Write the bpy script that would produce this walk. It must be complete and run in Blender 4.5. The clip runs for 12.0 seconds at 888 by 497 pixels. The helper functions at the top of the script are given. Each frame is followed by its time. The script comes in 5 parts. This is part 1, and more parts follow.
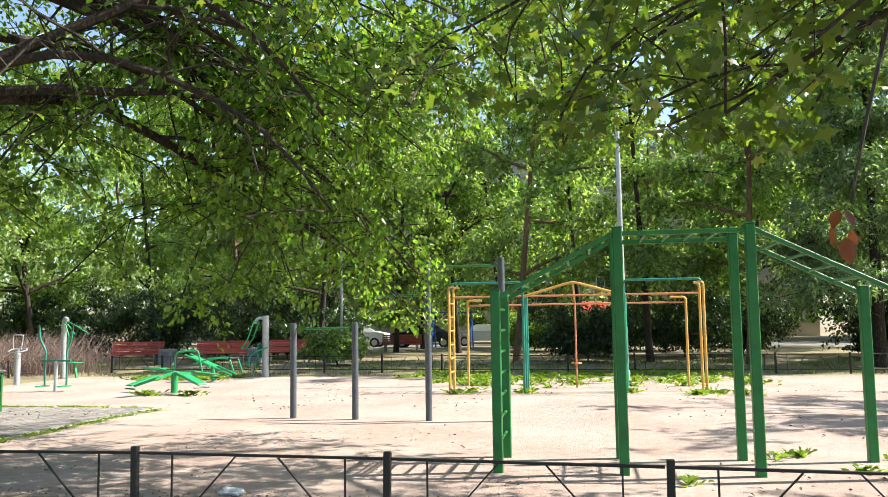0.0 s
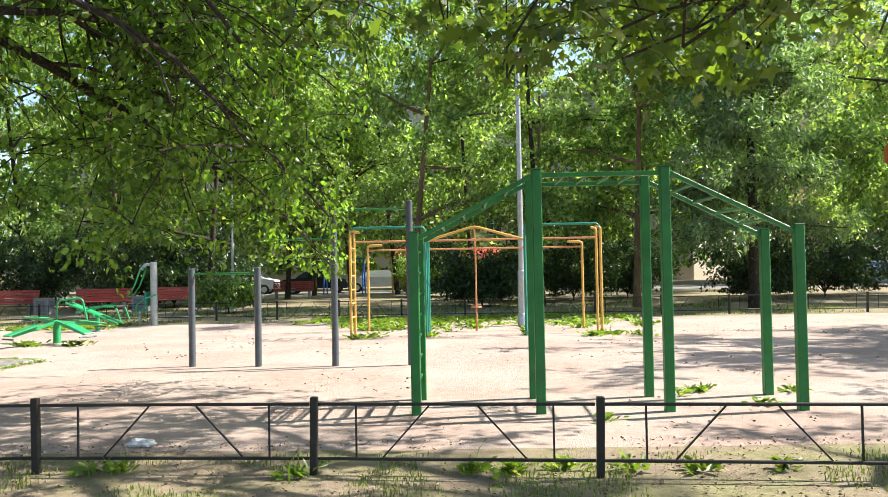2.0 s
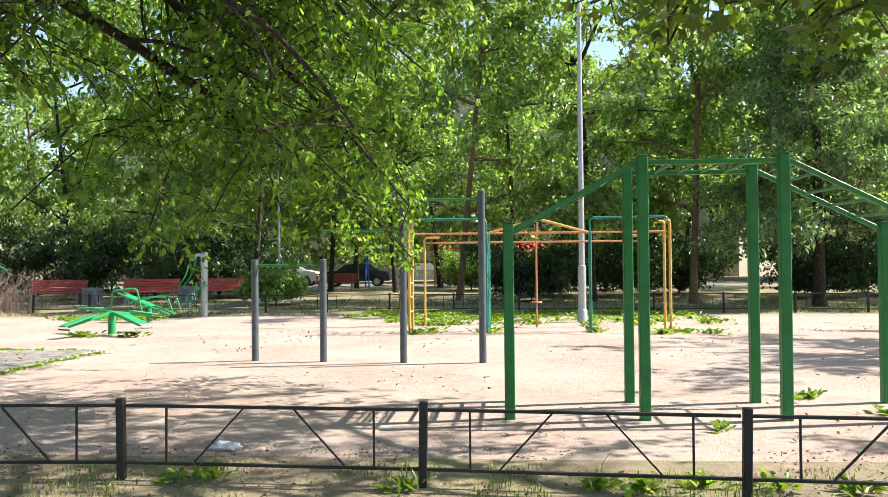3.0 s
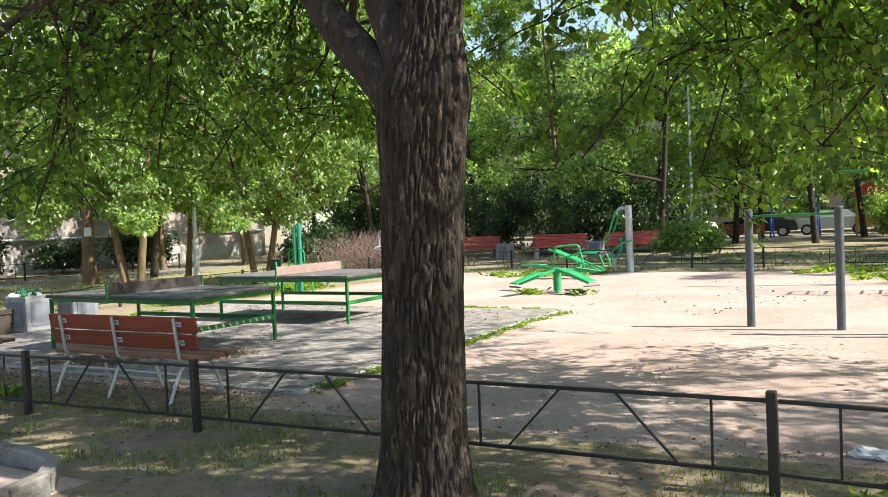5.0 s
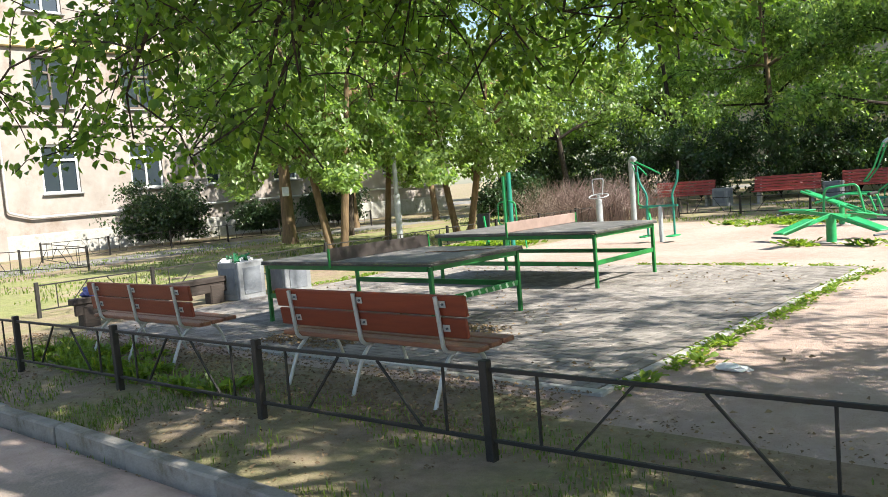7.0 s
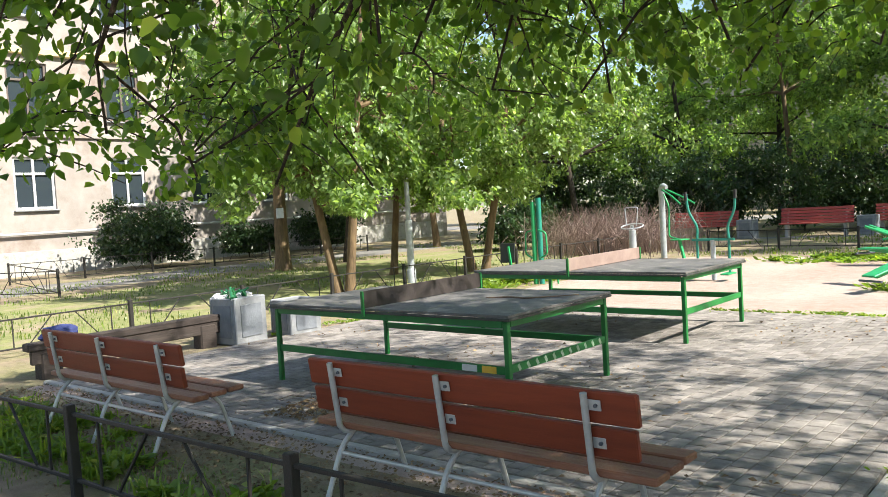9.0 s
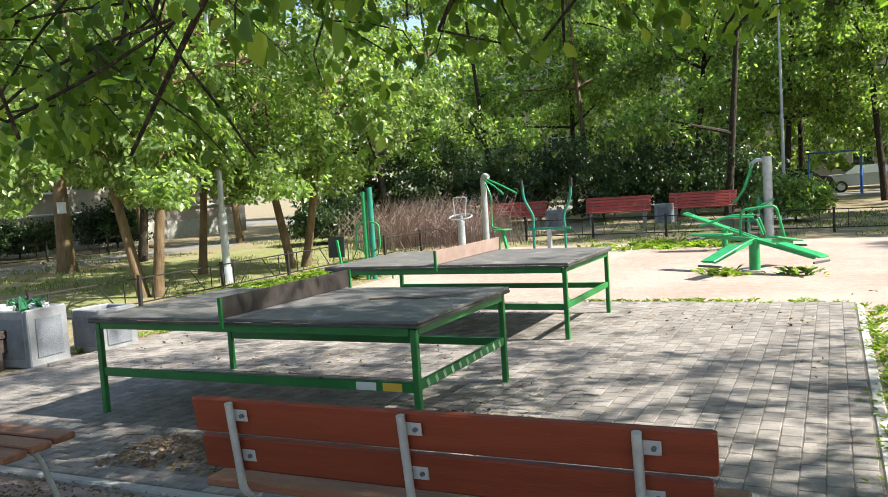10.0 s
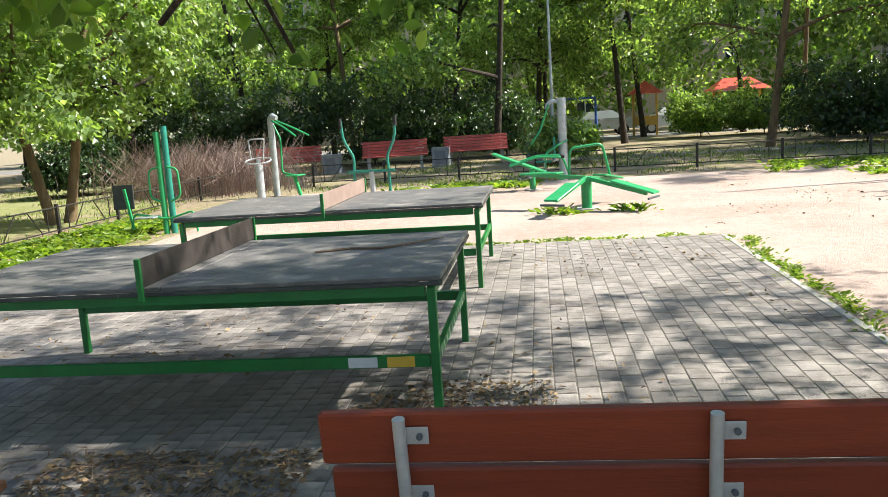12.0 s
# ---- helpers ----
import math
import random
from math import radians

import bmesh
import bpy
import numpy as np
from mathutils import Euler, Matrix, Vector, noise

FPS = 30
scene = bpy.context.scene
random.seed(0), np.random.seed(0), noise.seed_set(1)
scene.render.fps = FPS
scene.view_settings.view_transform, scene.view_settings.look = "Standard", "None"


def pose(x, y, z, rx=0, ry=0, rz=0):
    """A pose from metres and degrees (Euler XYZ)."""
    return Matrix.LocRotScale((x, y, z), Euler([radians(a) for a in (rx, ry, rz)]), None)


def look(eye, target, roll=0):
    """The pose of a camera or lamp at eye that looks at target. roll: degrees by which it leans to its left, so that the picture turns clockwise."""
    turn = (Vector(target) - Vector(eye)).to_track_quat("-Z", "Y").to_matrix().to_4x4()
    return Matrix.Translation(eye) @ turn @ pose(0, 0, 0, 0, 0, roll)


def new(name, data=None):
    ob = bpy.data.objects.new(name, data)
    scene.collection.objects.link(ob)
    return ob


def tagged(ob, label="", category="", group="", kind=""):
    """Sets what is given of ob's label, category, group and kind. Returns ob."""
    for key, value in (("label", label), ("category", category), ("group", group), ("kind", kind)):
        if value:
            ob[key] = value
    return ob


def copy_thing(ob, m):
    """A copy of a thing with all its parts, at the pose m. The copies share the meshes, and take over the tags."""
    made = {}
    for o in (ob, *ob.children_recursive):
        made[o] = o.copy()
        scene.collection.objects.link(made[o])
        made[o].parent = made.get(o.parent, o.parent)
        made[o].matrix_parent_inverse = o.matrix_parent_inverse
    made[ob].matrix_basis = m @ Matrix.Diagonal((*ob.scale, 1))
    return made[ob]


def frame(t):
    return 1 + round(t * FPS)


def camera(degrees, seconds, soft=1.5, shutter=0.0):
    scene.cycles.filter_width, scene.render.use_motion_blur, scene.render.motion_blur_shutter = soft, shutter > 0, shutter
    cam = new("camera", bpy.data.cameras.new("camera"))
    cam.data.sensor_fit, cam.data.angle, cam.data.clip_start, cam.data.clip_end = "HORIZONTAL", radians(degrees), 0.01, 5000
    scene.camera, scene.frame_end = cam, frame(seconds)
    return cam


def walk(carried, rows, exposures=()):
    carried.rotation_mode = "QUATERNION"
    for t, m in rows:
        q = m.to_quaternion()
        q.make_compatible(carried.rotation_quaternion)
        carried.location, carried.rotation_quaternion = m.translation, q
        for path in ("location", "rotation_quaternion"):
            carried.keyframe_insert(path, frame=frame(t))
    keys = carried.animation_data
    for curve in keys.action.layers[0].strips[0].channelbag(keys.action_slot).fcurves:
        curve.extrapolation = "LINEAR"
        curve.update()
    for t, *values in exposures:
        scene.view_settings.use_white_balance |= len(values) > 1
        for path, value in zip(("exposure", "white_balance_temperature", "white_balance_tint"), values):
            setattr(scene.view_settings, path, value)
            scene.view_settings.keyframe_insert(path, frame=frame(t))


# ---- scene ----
cam = camera(57.3, 12.0, 0.8)
PATH = [
    (0, (2.279, -0.499, 1.569), (1.939, 1.464, 1.751), -0.8),
    (0.5, (2.223, -0.487, 1.552), (2.088, 1.505, 1.68), -1.3),
    (1, (2.191, -0.504, 1.552), (2.105, 1.493, 1.642), -1.3),
    (1.5, (2.107, -0.509, 1.555), (2.039, 1.489, 1.619), -1.5),
    (2, (1.934, -0.338, 1.53), (1.866, 1.661, 1.577), -1.1),
    (2.5, (1.665, -0.023, 1.531), (1.557, 1.973, 1.564), -0.7),
    (2.7, (1.532, 0.075, 1.527), (1.42, 2.072, 1.562), -0.7),
    (4.3, (-0.016, 0.733, 1.616), (-0.71, 2.608, 1.597), -1.0),
    (4.5, (-0.221, 0.82, 1.595), (-1.023, 2.652, 1.58), -1.7),
    (5, (-0.815, 1.11, 1.579), (-1.798, 2.85, 1.516), -2.3),
    (5.5, (-1.357, 1.365, 1.573), (-2.354, 3.096, 1.468), -2.8),
    (6, (-1.896, 1.699, 1.56), (-3.03, 3.341, 1.439), -3.7),
    (6.5, (-2.362, 1.874, 1.586), (-3.612, 3.425, 1.411), -4.6),
    (7, (-2.879, 2.243, 1.569), (-4.206, 3.732, 1.412), -4.6),
    (7.5, (-3.403, 2.542, 1.588), (-4.76, 4.007, 1.483), -3.7),
    (9.3, (-5.290, 3.538, 1.633), (-6.536, 5.098, 1.533), -3.1),
    (9.5, (-5.611, 3.667, 1.597), (-6.723, 5.326, 1.501), -3.1),
    (10, (-6.099, 3.858, 1.599), (-6.966, 5.655, 1.453), -3.7),
    (10.5, (-6.596, 4.076, 1.584), (-7.296, 5.930, 1.317), -3.4),
    (11, (-7.085, 4.197, 1.556), (-7.573, 6.113, 1.254), -2.9),
    (11.5, (-7.537, 4.375, 1.527), (-7.886, 6.320, 1.224), -2.9),
    (12, (-7.931, 4.422, 1.541), (-8.175, 6.382, 1.228), -3.7),
]
walk(cam, [(t, look(eye, target, roll)) for t, eye, target, roll in PATH], [(0, 1.4, 6600, 8), (12, 1.4, 6600, 8)])

# ---- light ----
world = bpy.data.worlds.new("sky")
scene.world = world
world.use_nodes = True
wn = world.node_tree.nodes
sky = wn.new("ShaderNodeTexSky")
sky.sky_type, sky.sun_disc = "NISHITA", False
SUN_EL, SUN_AZ = 45.5, 77.0
sky.sun_elevation, sky.sun_rotation = radians(SUN_EL), radians(SUN_AZ)
world.node_tree.links.new(sky.outputs[0], wn["Background"].inputs[0])
wn["Background"].inputs[1].default_value = 0.102
sun = new("sun", bpy.data.lights.new("sun", "SUN"))
sun.data.energy, sun.data.angle, sun.data.color = 5.0, radians(0.6), (1.0, 0.95, 0.87)
sd = Vector((math.sin(radians(SUN_AZ)) * math.cos(radians(SUN_EL)), math.cos(radians(SUN_AZ)) * math.cos(radians(SUN_EL)), math.sin(radians(SUN_EL))))
sun.matrix_world = look(sd * 60, (0, 0, 0))

# ---- materials ----


def mat(name, a, b, scale=8.0, rough=0.6, bump=0.2, bscale=60.0, metal=0.0, wear=None, wscale=3.0, wamount=0.5, random_amount=0.0, stretch=(1, 1, 1), island=0.0):
    """Two tones by noise, a second tone of wear, fine relief, and some variation from piece to piece."""
    m = bpy.data.materials.new(name)
    m.use_nodes = True
    nt = m.node_tree
    n, l = nt.nodes, nt.links
    bsdf = n["Principled BSDF"]
    tc = n.new("ShaderNodeTexCoord")
    mp = n.new("ShaderNodeMapping")
    mp.inputs["Scale"].default_value = stretch
    l.new(tc.outputs["Object"], mp.inputs[0])
    no = n.new("ShaderNodeTexNoise")
    no.inputs["Scale"].default_value, no.inputs["Detail"].default_value, no.inputs["Roughness"].default_value = scale, 6, 0.65
    l.new(mp.outputs[0], no.inputs["Vector"])
    ramp = n.new("ShaderNodeValToRGB")
    ramp.color_ramp.elements[0].color, ramp.color_ramp.elements[1].color = (*a, 1), (*b, 1)
    ramp.color_ramp.elements[0].position, ramp.color_ramp.elements[1].position = 0.32, 0.68
    l.new(no.outputs["Fac"], ramp.inputs[0])
    out = ramp.outputs[0]
    if wear:
        n2 = n.new("ShaderNodeTexNoise")
        n2.inputs["Scale"].default_value, n2.inputs["Detail"].default_value, n2.inputs["Roughness"].default_value = wscale, 8, 0.7
        l.new(mp.outputs[0], n2.inputs["Vector"])
        r2 = n.new("ShaderNodeValToRGB")
        r2.color_ramp.elements[0].position, r2.color_ramp.elements[1].position = 1 - wamount - 0.06, 1 - wamount + 0.06
        l.new(n2.outputs["Fac"], r2.inputs[0])
        mx = n.new("ShaderNodeMixRGB")
        mx.inputs[2].default_value = (*wear, 1)
        l.new(r2.outputs[0], mx.inputs[0])
        l.new(out, mx.inputs[1])
        out = mx.outputs[0]
    if random_amount or island:
        src = n.new("ShaderNodeNewGeometry").outputs["Random Per Island"] if island else n.new("ShaderNodeObjectInfo").outputs["Random"]
        amount = island or random_amount
        mr = n.new("ShaderNodeMapRange")
        mr.inputs["To Min"].default_value, mr.inputs["To Max"].default_value = 1 - amount, 1 + amount
        l.new(src, mr.inputs["Value"])
        hs = n.new("ShaderNodeHueSaturation")
        l.new(mr.outputs[0], hs.inputs["Value"])
        l.new(out, hs.inputs["Color"])
        out = hs.outputs[0]
    l.new(out, bsdf.inputs["Base Color"])
    bsdf.inputs["Roughness"].default_value, bsdf.inputs["Metallic"].default_value = rough, metal
    if bump:
        n3 = n.new("ShaderNodeTexNoise")
        n3.inputs["Scale"].default_value, n3.inputs["Detail"].default_value = bscale, 5
        l.new(mp.outputs[0], n3.inputs["Vector"])
        bp = n.new("ShaderNodeBump")
        bp.inputs["Strength"].default_value, bp.inputs["Distance"].default_value = bump, 0.02
        l.new(n3.outputs["Fac"], bp.inputs["Height"])
        l.new(bp.outputs[0], bsdf.inputs["Normal"])
    return m


def leaf_mat(name, dark, light, yellow, thin=0.45):
    """Leaves: tone varies leaf by leaf and branch by branch; light shines through."""
    m = bpy.data.materials.new(name)
    m.use_nodes = True
    n, l = m.node_tree.nodes, m.node_tree.links
    bsdf, outn = n["Principled BSDF"], n["Material Output"]
    geo = n.new("ShaderNodeNewGeometry")
    ramp = n.new("ShaderNodeValToRGB")
    ramp.color_ramp.elements[0].color, ramp.color_ramp.elements[1].color = (*dark, 1), (*light, 1)
    e = ramp.color_ramp.elements.new(0.93)
    e.color = (*light, 1)
    ramp.color_ramp.elements[2].color = (*yellow, 1)
    l.new(geo.outputs["Random Per Island"], ramp.inputs[0])
    tc = n.new("ShaderNodeTexCoord")
    no = n.new("ShaderNodeTexNoise")
    no.inputs["Scale"].default_value = 0.6
    l.new(tc.outputs["Object"], no.inputs["Vector"])
    mr = n.new("ShaderNodeMapRange")
    mr.inputs["From Min"].default_value, mr.inputs["From Max"].default_value = 0.3, 0.7
    mr.inputs["To Min"].default_value, mr.inputs["To Max"].default_value = 0.7, 1.3
    l.new(no.outputs["Fac"], mr.inputs["Value"])
    hs = n.new("ShaderNodeHueSaturation")
    l.new(mr.outputs[0], hs.inputs["Value"])
    l.new(ramp.outputs[0], hs.inputs["Color"])
    l.new(hs.outputs[0], bsdf.inputs["Base Color"])
    bsdf.inputs["Roughness"].default_value = 0.34
    tr = n.new("ShaderNodeBsdfTranslucent")
    br = n.new("ShaderNodeMixRGB")
    br.blend_type, br.inputs[0].default_value, br.inputs[2].default_value = "MULTIPLY", 1.0, (1.9, 2.0, 0.7, 1)
    l.new(hs.outputs[0], br.inputs[1])
    l.new(br.outputs[0], tr.inputs[0])
    mix = n.new("ShaderNodeMixShader")
    mix.inputs[0].default_value = thin
    l.new(bsdf.outputs[0], mix.inputs[1])
    l.new(tr.outputs[0], mix.inputs[2])
    l.new(mix.outputs[0], outn.inputs[0])
    return m


def glass_mat(name, tint, rough=0.05):
    m = bpy.data.materials.new(name)
    m.use_nodes = True
    b = m.node_tree.nodes["Principled BSDF"]
    b.inputs["Base Color"].default_value = (*tint, 1)
    b.inputs["Roughness"].default_value = rough
    b.inputs["Specular IOR Level"].default_value = 0.8
    return m


GREEN = mat("green_paint", (0.006, 0.12, 0.022), (0.011, 0.18, 0.036), 5, 0.48, 0.12, 90, wear=(0.05, 0.07, 0.03), wscale=9, wamount=0.32)
BARGREEN = mat("bar_green_paint", (0.008, 0.125, 0.02), (0.014, 0.19, 0.032), 5, 0.42, 0.1, 90, wear=(0.28, 0.33, 0.22), wscale=14, wamount=0.3)
GYMGREEN = mat("gym_green_paint", (0.015, 0.24, 0.075), (0.024, 0.32, 0.115), 6, 0.35, 0.08, 90, wear=(0.3, 0.38, 0.3), wscale=16, wamount=0.26)
TEAL = mat("teal_paint", (0.012, 0.16, 0.115), (0.02, 0.225, 0.165), 6, 0.4, 0.08, 90, wear=(0.15, 0.2, 0.18), wscale=14, wamount=0.28)
YELLOW = mat("yellow_paint", (0.52, 0.29, 0.06), (0.66, 0.4, 0.1), 6, 0.4, 0.08, 90, wear=(0.3, 0.13, 0.06), wscale=8, wamount=0.36)
ORANGEBAR = mat("worn_orange_paint", (0.45, 0.17, 0.08), (0.55, 0.27, 0.12), 6, 0.4, 0.08, 90, wear=(0.2, 0.09, 0.06), wscale=9, wamount=0.36)
GREYSTEEL = mat("galvanised_grey", (0.32, 0.35, 0.37), (0.45, 0.48, 0.5), 10, 0.42, 0.1, 80, 0.35, wear=(0.22, 0.2, 0.18), wscale=9, wamount=0.3)
DARKPOST = mat("dark_grey_paint", (0.055, 0.068, 0.085), (0.085, 0.1, 0.12), 8, 0.4, 0.1, 80, wear=(0.14, 0.13, 0.12), wscale=7, wamount=0.33)
SILVER = mat("silver_paint", (0.42, 0.42, 0.41), (0.56, 0.56, 0.54), 14, 0.42, 0.15, 90, 0.3, wear=(0.25, 0.2, 0.16), wscale=16, wamount=0.3)
BLACKIRON = mat("black_iron_paint", (0.01, 0.009, 0.008), (0.02, 0.017, 0.015), 9, 0.6, 0.2, 70, wear=(0.07, 0.04, 0.03), wscale=11, wamount=0.32)
BOARD = mat("red_brown_stained_board", (0.16, 0.024, 0.008), (0.225, 0.039, 0.012), 4, 0.52, 0.12, 40, wear=(0.15, 0.025, 0.01), wscale=4, wamount=0.36, random_amount=0.12, stretch=(0.5, 6, 6))
SEATBOARD = mat("worn_seat_board", (0.2, 0.07, 0.035), (0.3, 0.13, 0.075), 5, 0.5, 0.3, 40, wear=(0.33, 0.22, 0.16), wscale=5, wamount=0.34, random_amount=0.12, stretch=(0.5, 6, 6))
REDSLAT = mat("faded_red_slat", (0.3, 0.04, 0.035), (0.42, 0.08, 0.06), 5, 0.55, 0.2, 40, wear=(0.4, 0.2, 0.17), wscale=6, wamount=0.34, random_amount=0.15, stretch=(0.5, 6, 6))
TABLETOP = mat("grey_table_sheet", (0.075, 0.072, 0.07), (0.15, 0.142, 0.135), 4.5, 0.6, 0.3, 30, wear=(0.25, 0.232, 0.21), wscale=2.6, wamount=0.4)
# Net of the first table: its shade is put into the dark brown.
NETBOARD = mat("shaded_brown_net_sheet", (0.024, 0.019, 0.018), (0.05, 0.04, 0.037), 3, 0.5, 0.12, 30, wear=(0.1, 0.082, 0.072), wscale=3, wamount=0.36)
# Net of the second table: sunlight is put into the paler brown.
NETSUNLIT = mat("sunlit_brown_net_sheet", (0.2, 0.14, 0.12), (0.3, 0.22, 0.19), 3, 0.55, 0.12, 30, wear=(0.12, 0.09, 0.08), wscale=4, wamount=0.34)
EDGE = mat("dark_table_edge", (0.03, 0.032, 0.03), (0.07, 0.075, 0.065), 9, 0.6, 0.3, 40, wear=(0.25, 0.24, 0.2), wscale=12, wamount=0.3)
CONCRETE = mat("grey_concrete", (0.28, 0.27, 0.25), (0.4, 0.39, 0.36), 6, 0.85, 0.4, 50, wear=(0.2, 0.19, 0.16), wscale=3, wamount=0.4, random_amount=0.08)
KERBSTONE = mat("worn_kerb_concrete", (0.19, 0.178, 0.16), (0.29, 0.275, 0.25), 6, 0.9, 0.5, 50, wear=(0.14, 0.125, 0.1), wscale=3, wamount=0.42, random_amount=0.1)
PALECONC = mat("whitewashed_concrete", (0.19, 0.2, 0.21), (0.28, 0.29, 0.305), 6, 0.85, 0.35, 50, wear=(0.22, 0.22, 0.22), wscale=4, wamount=0.4)
PAVER = mat("grey_paving_block", (0.165, 0.147, 0.132), (0.27, 0.246, 0.225), 9, 0.85, 0.5, 70, wear=(0.12, 0.102, 0.088), wscale=2.2, wamount=0.42, random_amount=0.2)
PAVERREST = mat("grey_paving_blocks_far", (0.165, 0.147, 0.132), (0.27, 0.246, 0.225), 9, 0.85, 0.5, 70, wear=(0.12, 0.102, 0.088), wscale=2.2, wamount=0.42, island=0.2)
JOINT = mat("sandy_joint", (0.1, 0.085, 0.07), (0.17, 0.145, 0.12), 12, 0.95, 0.5, 60, wear=(0.06, 0.08, 0.03), wscale=1.2, wamount=0.4)
BINPANEL = mat("blue_grey_bin_panel", (0.13, 0.145, 0.165), (0.2, 0.215, 0.24), 6, 0.85, 0.4, 50, wear=(0.26, 0.26, 0.26), wscale=5, wamount=0.34)
TIMBER = mat("dark_weathered_timber", (0.028, 0.02, 0.017), (0.06, 0.045, 0.037), 6, 0.8, 0.4, 40, wear=(0.09, 0.076, 0.066), wscale=5, wamount=0.34, stretch=(6, 0.5, 6))
PINKPATH = mat("pinkish_path", (0.37, 0.265, 0.22), (0.5, 0.38, 0.325), 4, 0.9, 0.4, 40, wear=(0.24, 0.2, 0.17), wscale=1.1, wamount=0.45)
ASPHALT = mat("worn_asphalt", (0.12, 0.115, 0.11), (0.2, 0.19, 0.18), 3, 0.9, 0.3, 60, wear=(0.28, 0.26, 0.23), wscale=0.7, wamount=0.42)
BARK = mat("dark_furrowed_bark", (0.009, 0.006, 0.004), (0.045, 0.032, 0.02), 26, 0.92, 1.0, 40, wear=(0.13, 0.105, 0.07), wscale=20, wamount=0.39, stretch=(1, 1, 0.36))
BARK2 = mat("warm_brown_bark", (0.085, 0.055, 0.028), (0.2, 0.135, 0.07), 9, 0.9, 0.8, 25, wear=(0.07, 0.045, 0.03), wscale=5, wamount=0.4, stretch=(1, 1, 0.25))
PLASTER = mat("pale_facade_plaster", (0.255, 0.222, 0.2), (0.345, 0.31, 0.285), 1.2, 0.9, 0.3, 30, wear=(0.22, 0.17, 0.14), wscale=0.5, wamount=0.4)
FARWALL = mat("far_facade", (0.45, 0.38, 0.31), (0.55, 0.48, 0.4), 0.6, 0.9, 0.2, 10, wear=(0.38, 0.31, 0.26), wscale=0.3, wamount=0.4)
OCHRE = mat("yellow_cornice_paint", (0.55, 0.42, 0.2), (0.66, 0.52, 0.28), 3, 0.85, 0.2, 30)
WHITEFRAME = mat("white_window_frame", (0.65, 0.65, 0.64), (0.75, 0.75, 0.74), 4, 0.5, 0.05, 30)
DARKFRAME = mat("brown_window_frame", (0.09, 0.07, 0.06), (0.14, 0.11, 0.09), 4, 0.5, 0.05, 30)
PANE = glass_mat("window_glass", (0.03, 0.04, 0.05))
RUBBER = mat("black_rubber", (0.012, 0.012, 0.012), (0.025, 0.025, 0.025), 8, 0.8, 0.2, 60)
BLACKPLATE = mat("black_plate", (0.012, 0.014, 0.013), (0.028, 0.03, 0.028), 8, 0.5, 0.1, 60)
WHITESTICK = mat("white_sticker", (0.55, 0.56, 0.56), (0.7, 0.7, 0.7), 8, 0.5, 0.05, 60)
YELSTICK = mat("yellow_sticker", (0.6, 0.36, 0.03), (0.7, 0.46, 0.06), 8, 0.5, 0.05, 60)
CHALK = mat("pale_worn_stripe", (0.3, 0.42, 0.3), (0.42, 0.52, 0.4), 14, 0.6, 0.05, 60)
BLUECLOTH = mat("blue_cloth", (0.02, 0.028, 0.11), (0.045, 0.06, 0.19), 9, 0.8, 0.4, 30)
REDPLASTIC = mat("red_plastic", (0.5, 0.05, 0.025), (0.6, 0.09, 0.05), 3, 0.4, 0.05, 30)
BLUEPLASTIC = mat("blue_plastic", (0.03, 0.1, 0.45), (0.05, 0.16, 0.55), 3, 0.4, 0.05, 30)
LITTER = mat("dry_leaf_litter", (0.12, 0.075, 0.04), (0.28, 0.2, 0.11), 4, 0.9, 0.1, 30, island=0.4)
BRUSH = mat("bare_pinkish_stems", (0.24, 0.17, 0.15), (0.36, 0.27, 0.24), 4, 0.9, 0.1, 30, island=0.35)
TWIGM = mat("dry_twigs", (0.1, 0.065, 0.045), (0.2, 0.14, 0.1), 4, 0.9, 0.1, 30, island=0.3)
TRASHGREEN = mat("green_glass_bottle", (0.02, 0.13, 0.05), (0.04, 0.2, 0.08), 4, 0.2, 0.05, 30)
PAPER = mat("white_litter", (0.6, 0.6, 0.6), (0.75, 0.75, 0.74), 8, 0.8, 0.3, 40)

LEAF_NEAR = leaf_mat("near_leaf", (0.045, 0.1, 0.018), (0.16, 0.265, 0.046), (0.32, 0.39, 0.09), 0.55)
# Crown shade on the low maple leaves is put into this darker green.
LEAF_MAPLE_SHADED = leaf_mat("shaded_maple_leaf", (0.04, 0.075, 0.014), (0.12, 0.17, 0.028), (0.2, 0.23, 0.05), 0.48)
LEAF_MID = leaf_mat("pale_green_leaf", (0.075, 0.13, 0.035), (0.22, 0.31, 0.12), (0.44, 0.48, 0.29), 0.5)
LEAF_FAR = leaf_mat("dark_leaf", (0.07, 0.12, 0.04), (0.25, 0.35, 0.14), (0.5, 0.52, 0.28), 0.56)
LEAF_BLUE = leaf_mat("bluish_leaf", (0.08, 0.13, 0.08), (0.19, 0.28, 0.17), (0.3, 0.37, 0.22), 0.5)
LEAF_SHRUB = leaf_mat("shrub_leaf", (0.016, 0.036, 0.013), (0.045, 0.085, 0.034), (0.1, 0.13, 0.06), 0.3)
LEAF_DRY = leaf_mat("withered_leaf", (0.1, 0.03, 0.015), (0.18, 0.055, 0.03), (0.24, 0.11, 0.05), 0.4)
GRASS = leaf_mat("grass_blade", (0.07, 0.12, 0.02), (0.14, 0.2, 0.035), (0.3, 0.28, 0.09), 0.4)
WEED = leaf_mat("weed_leaf", (0.09, 0.16, 0.025), (0.18, 0.26, 0.04), (0.34, 0.34, 0.08), 0.45)


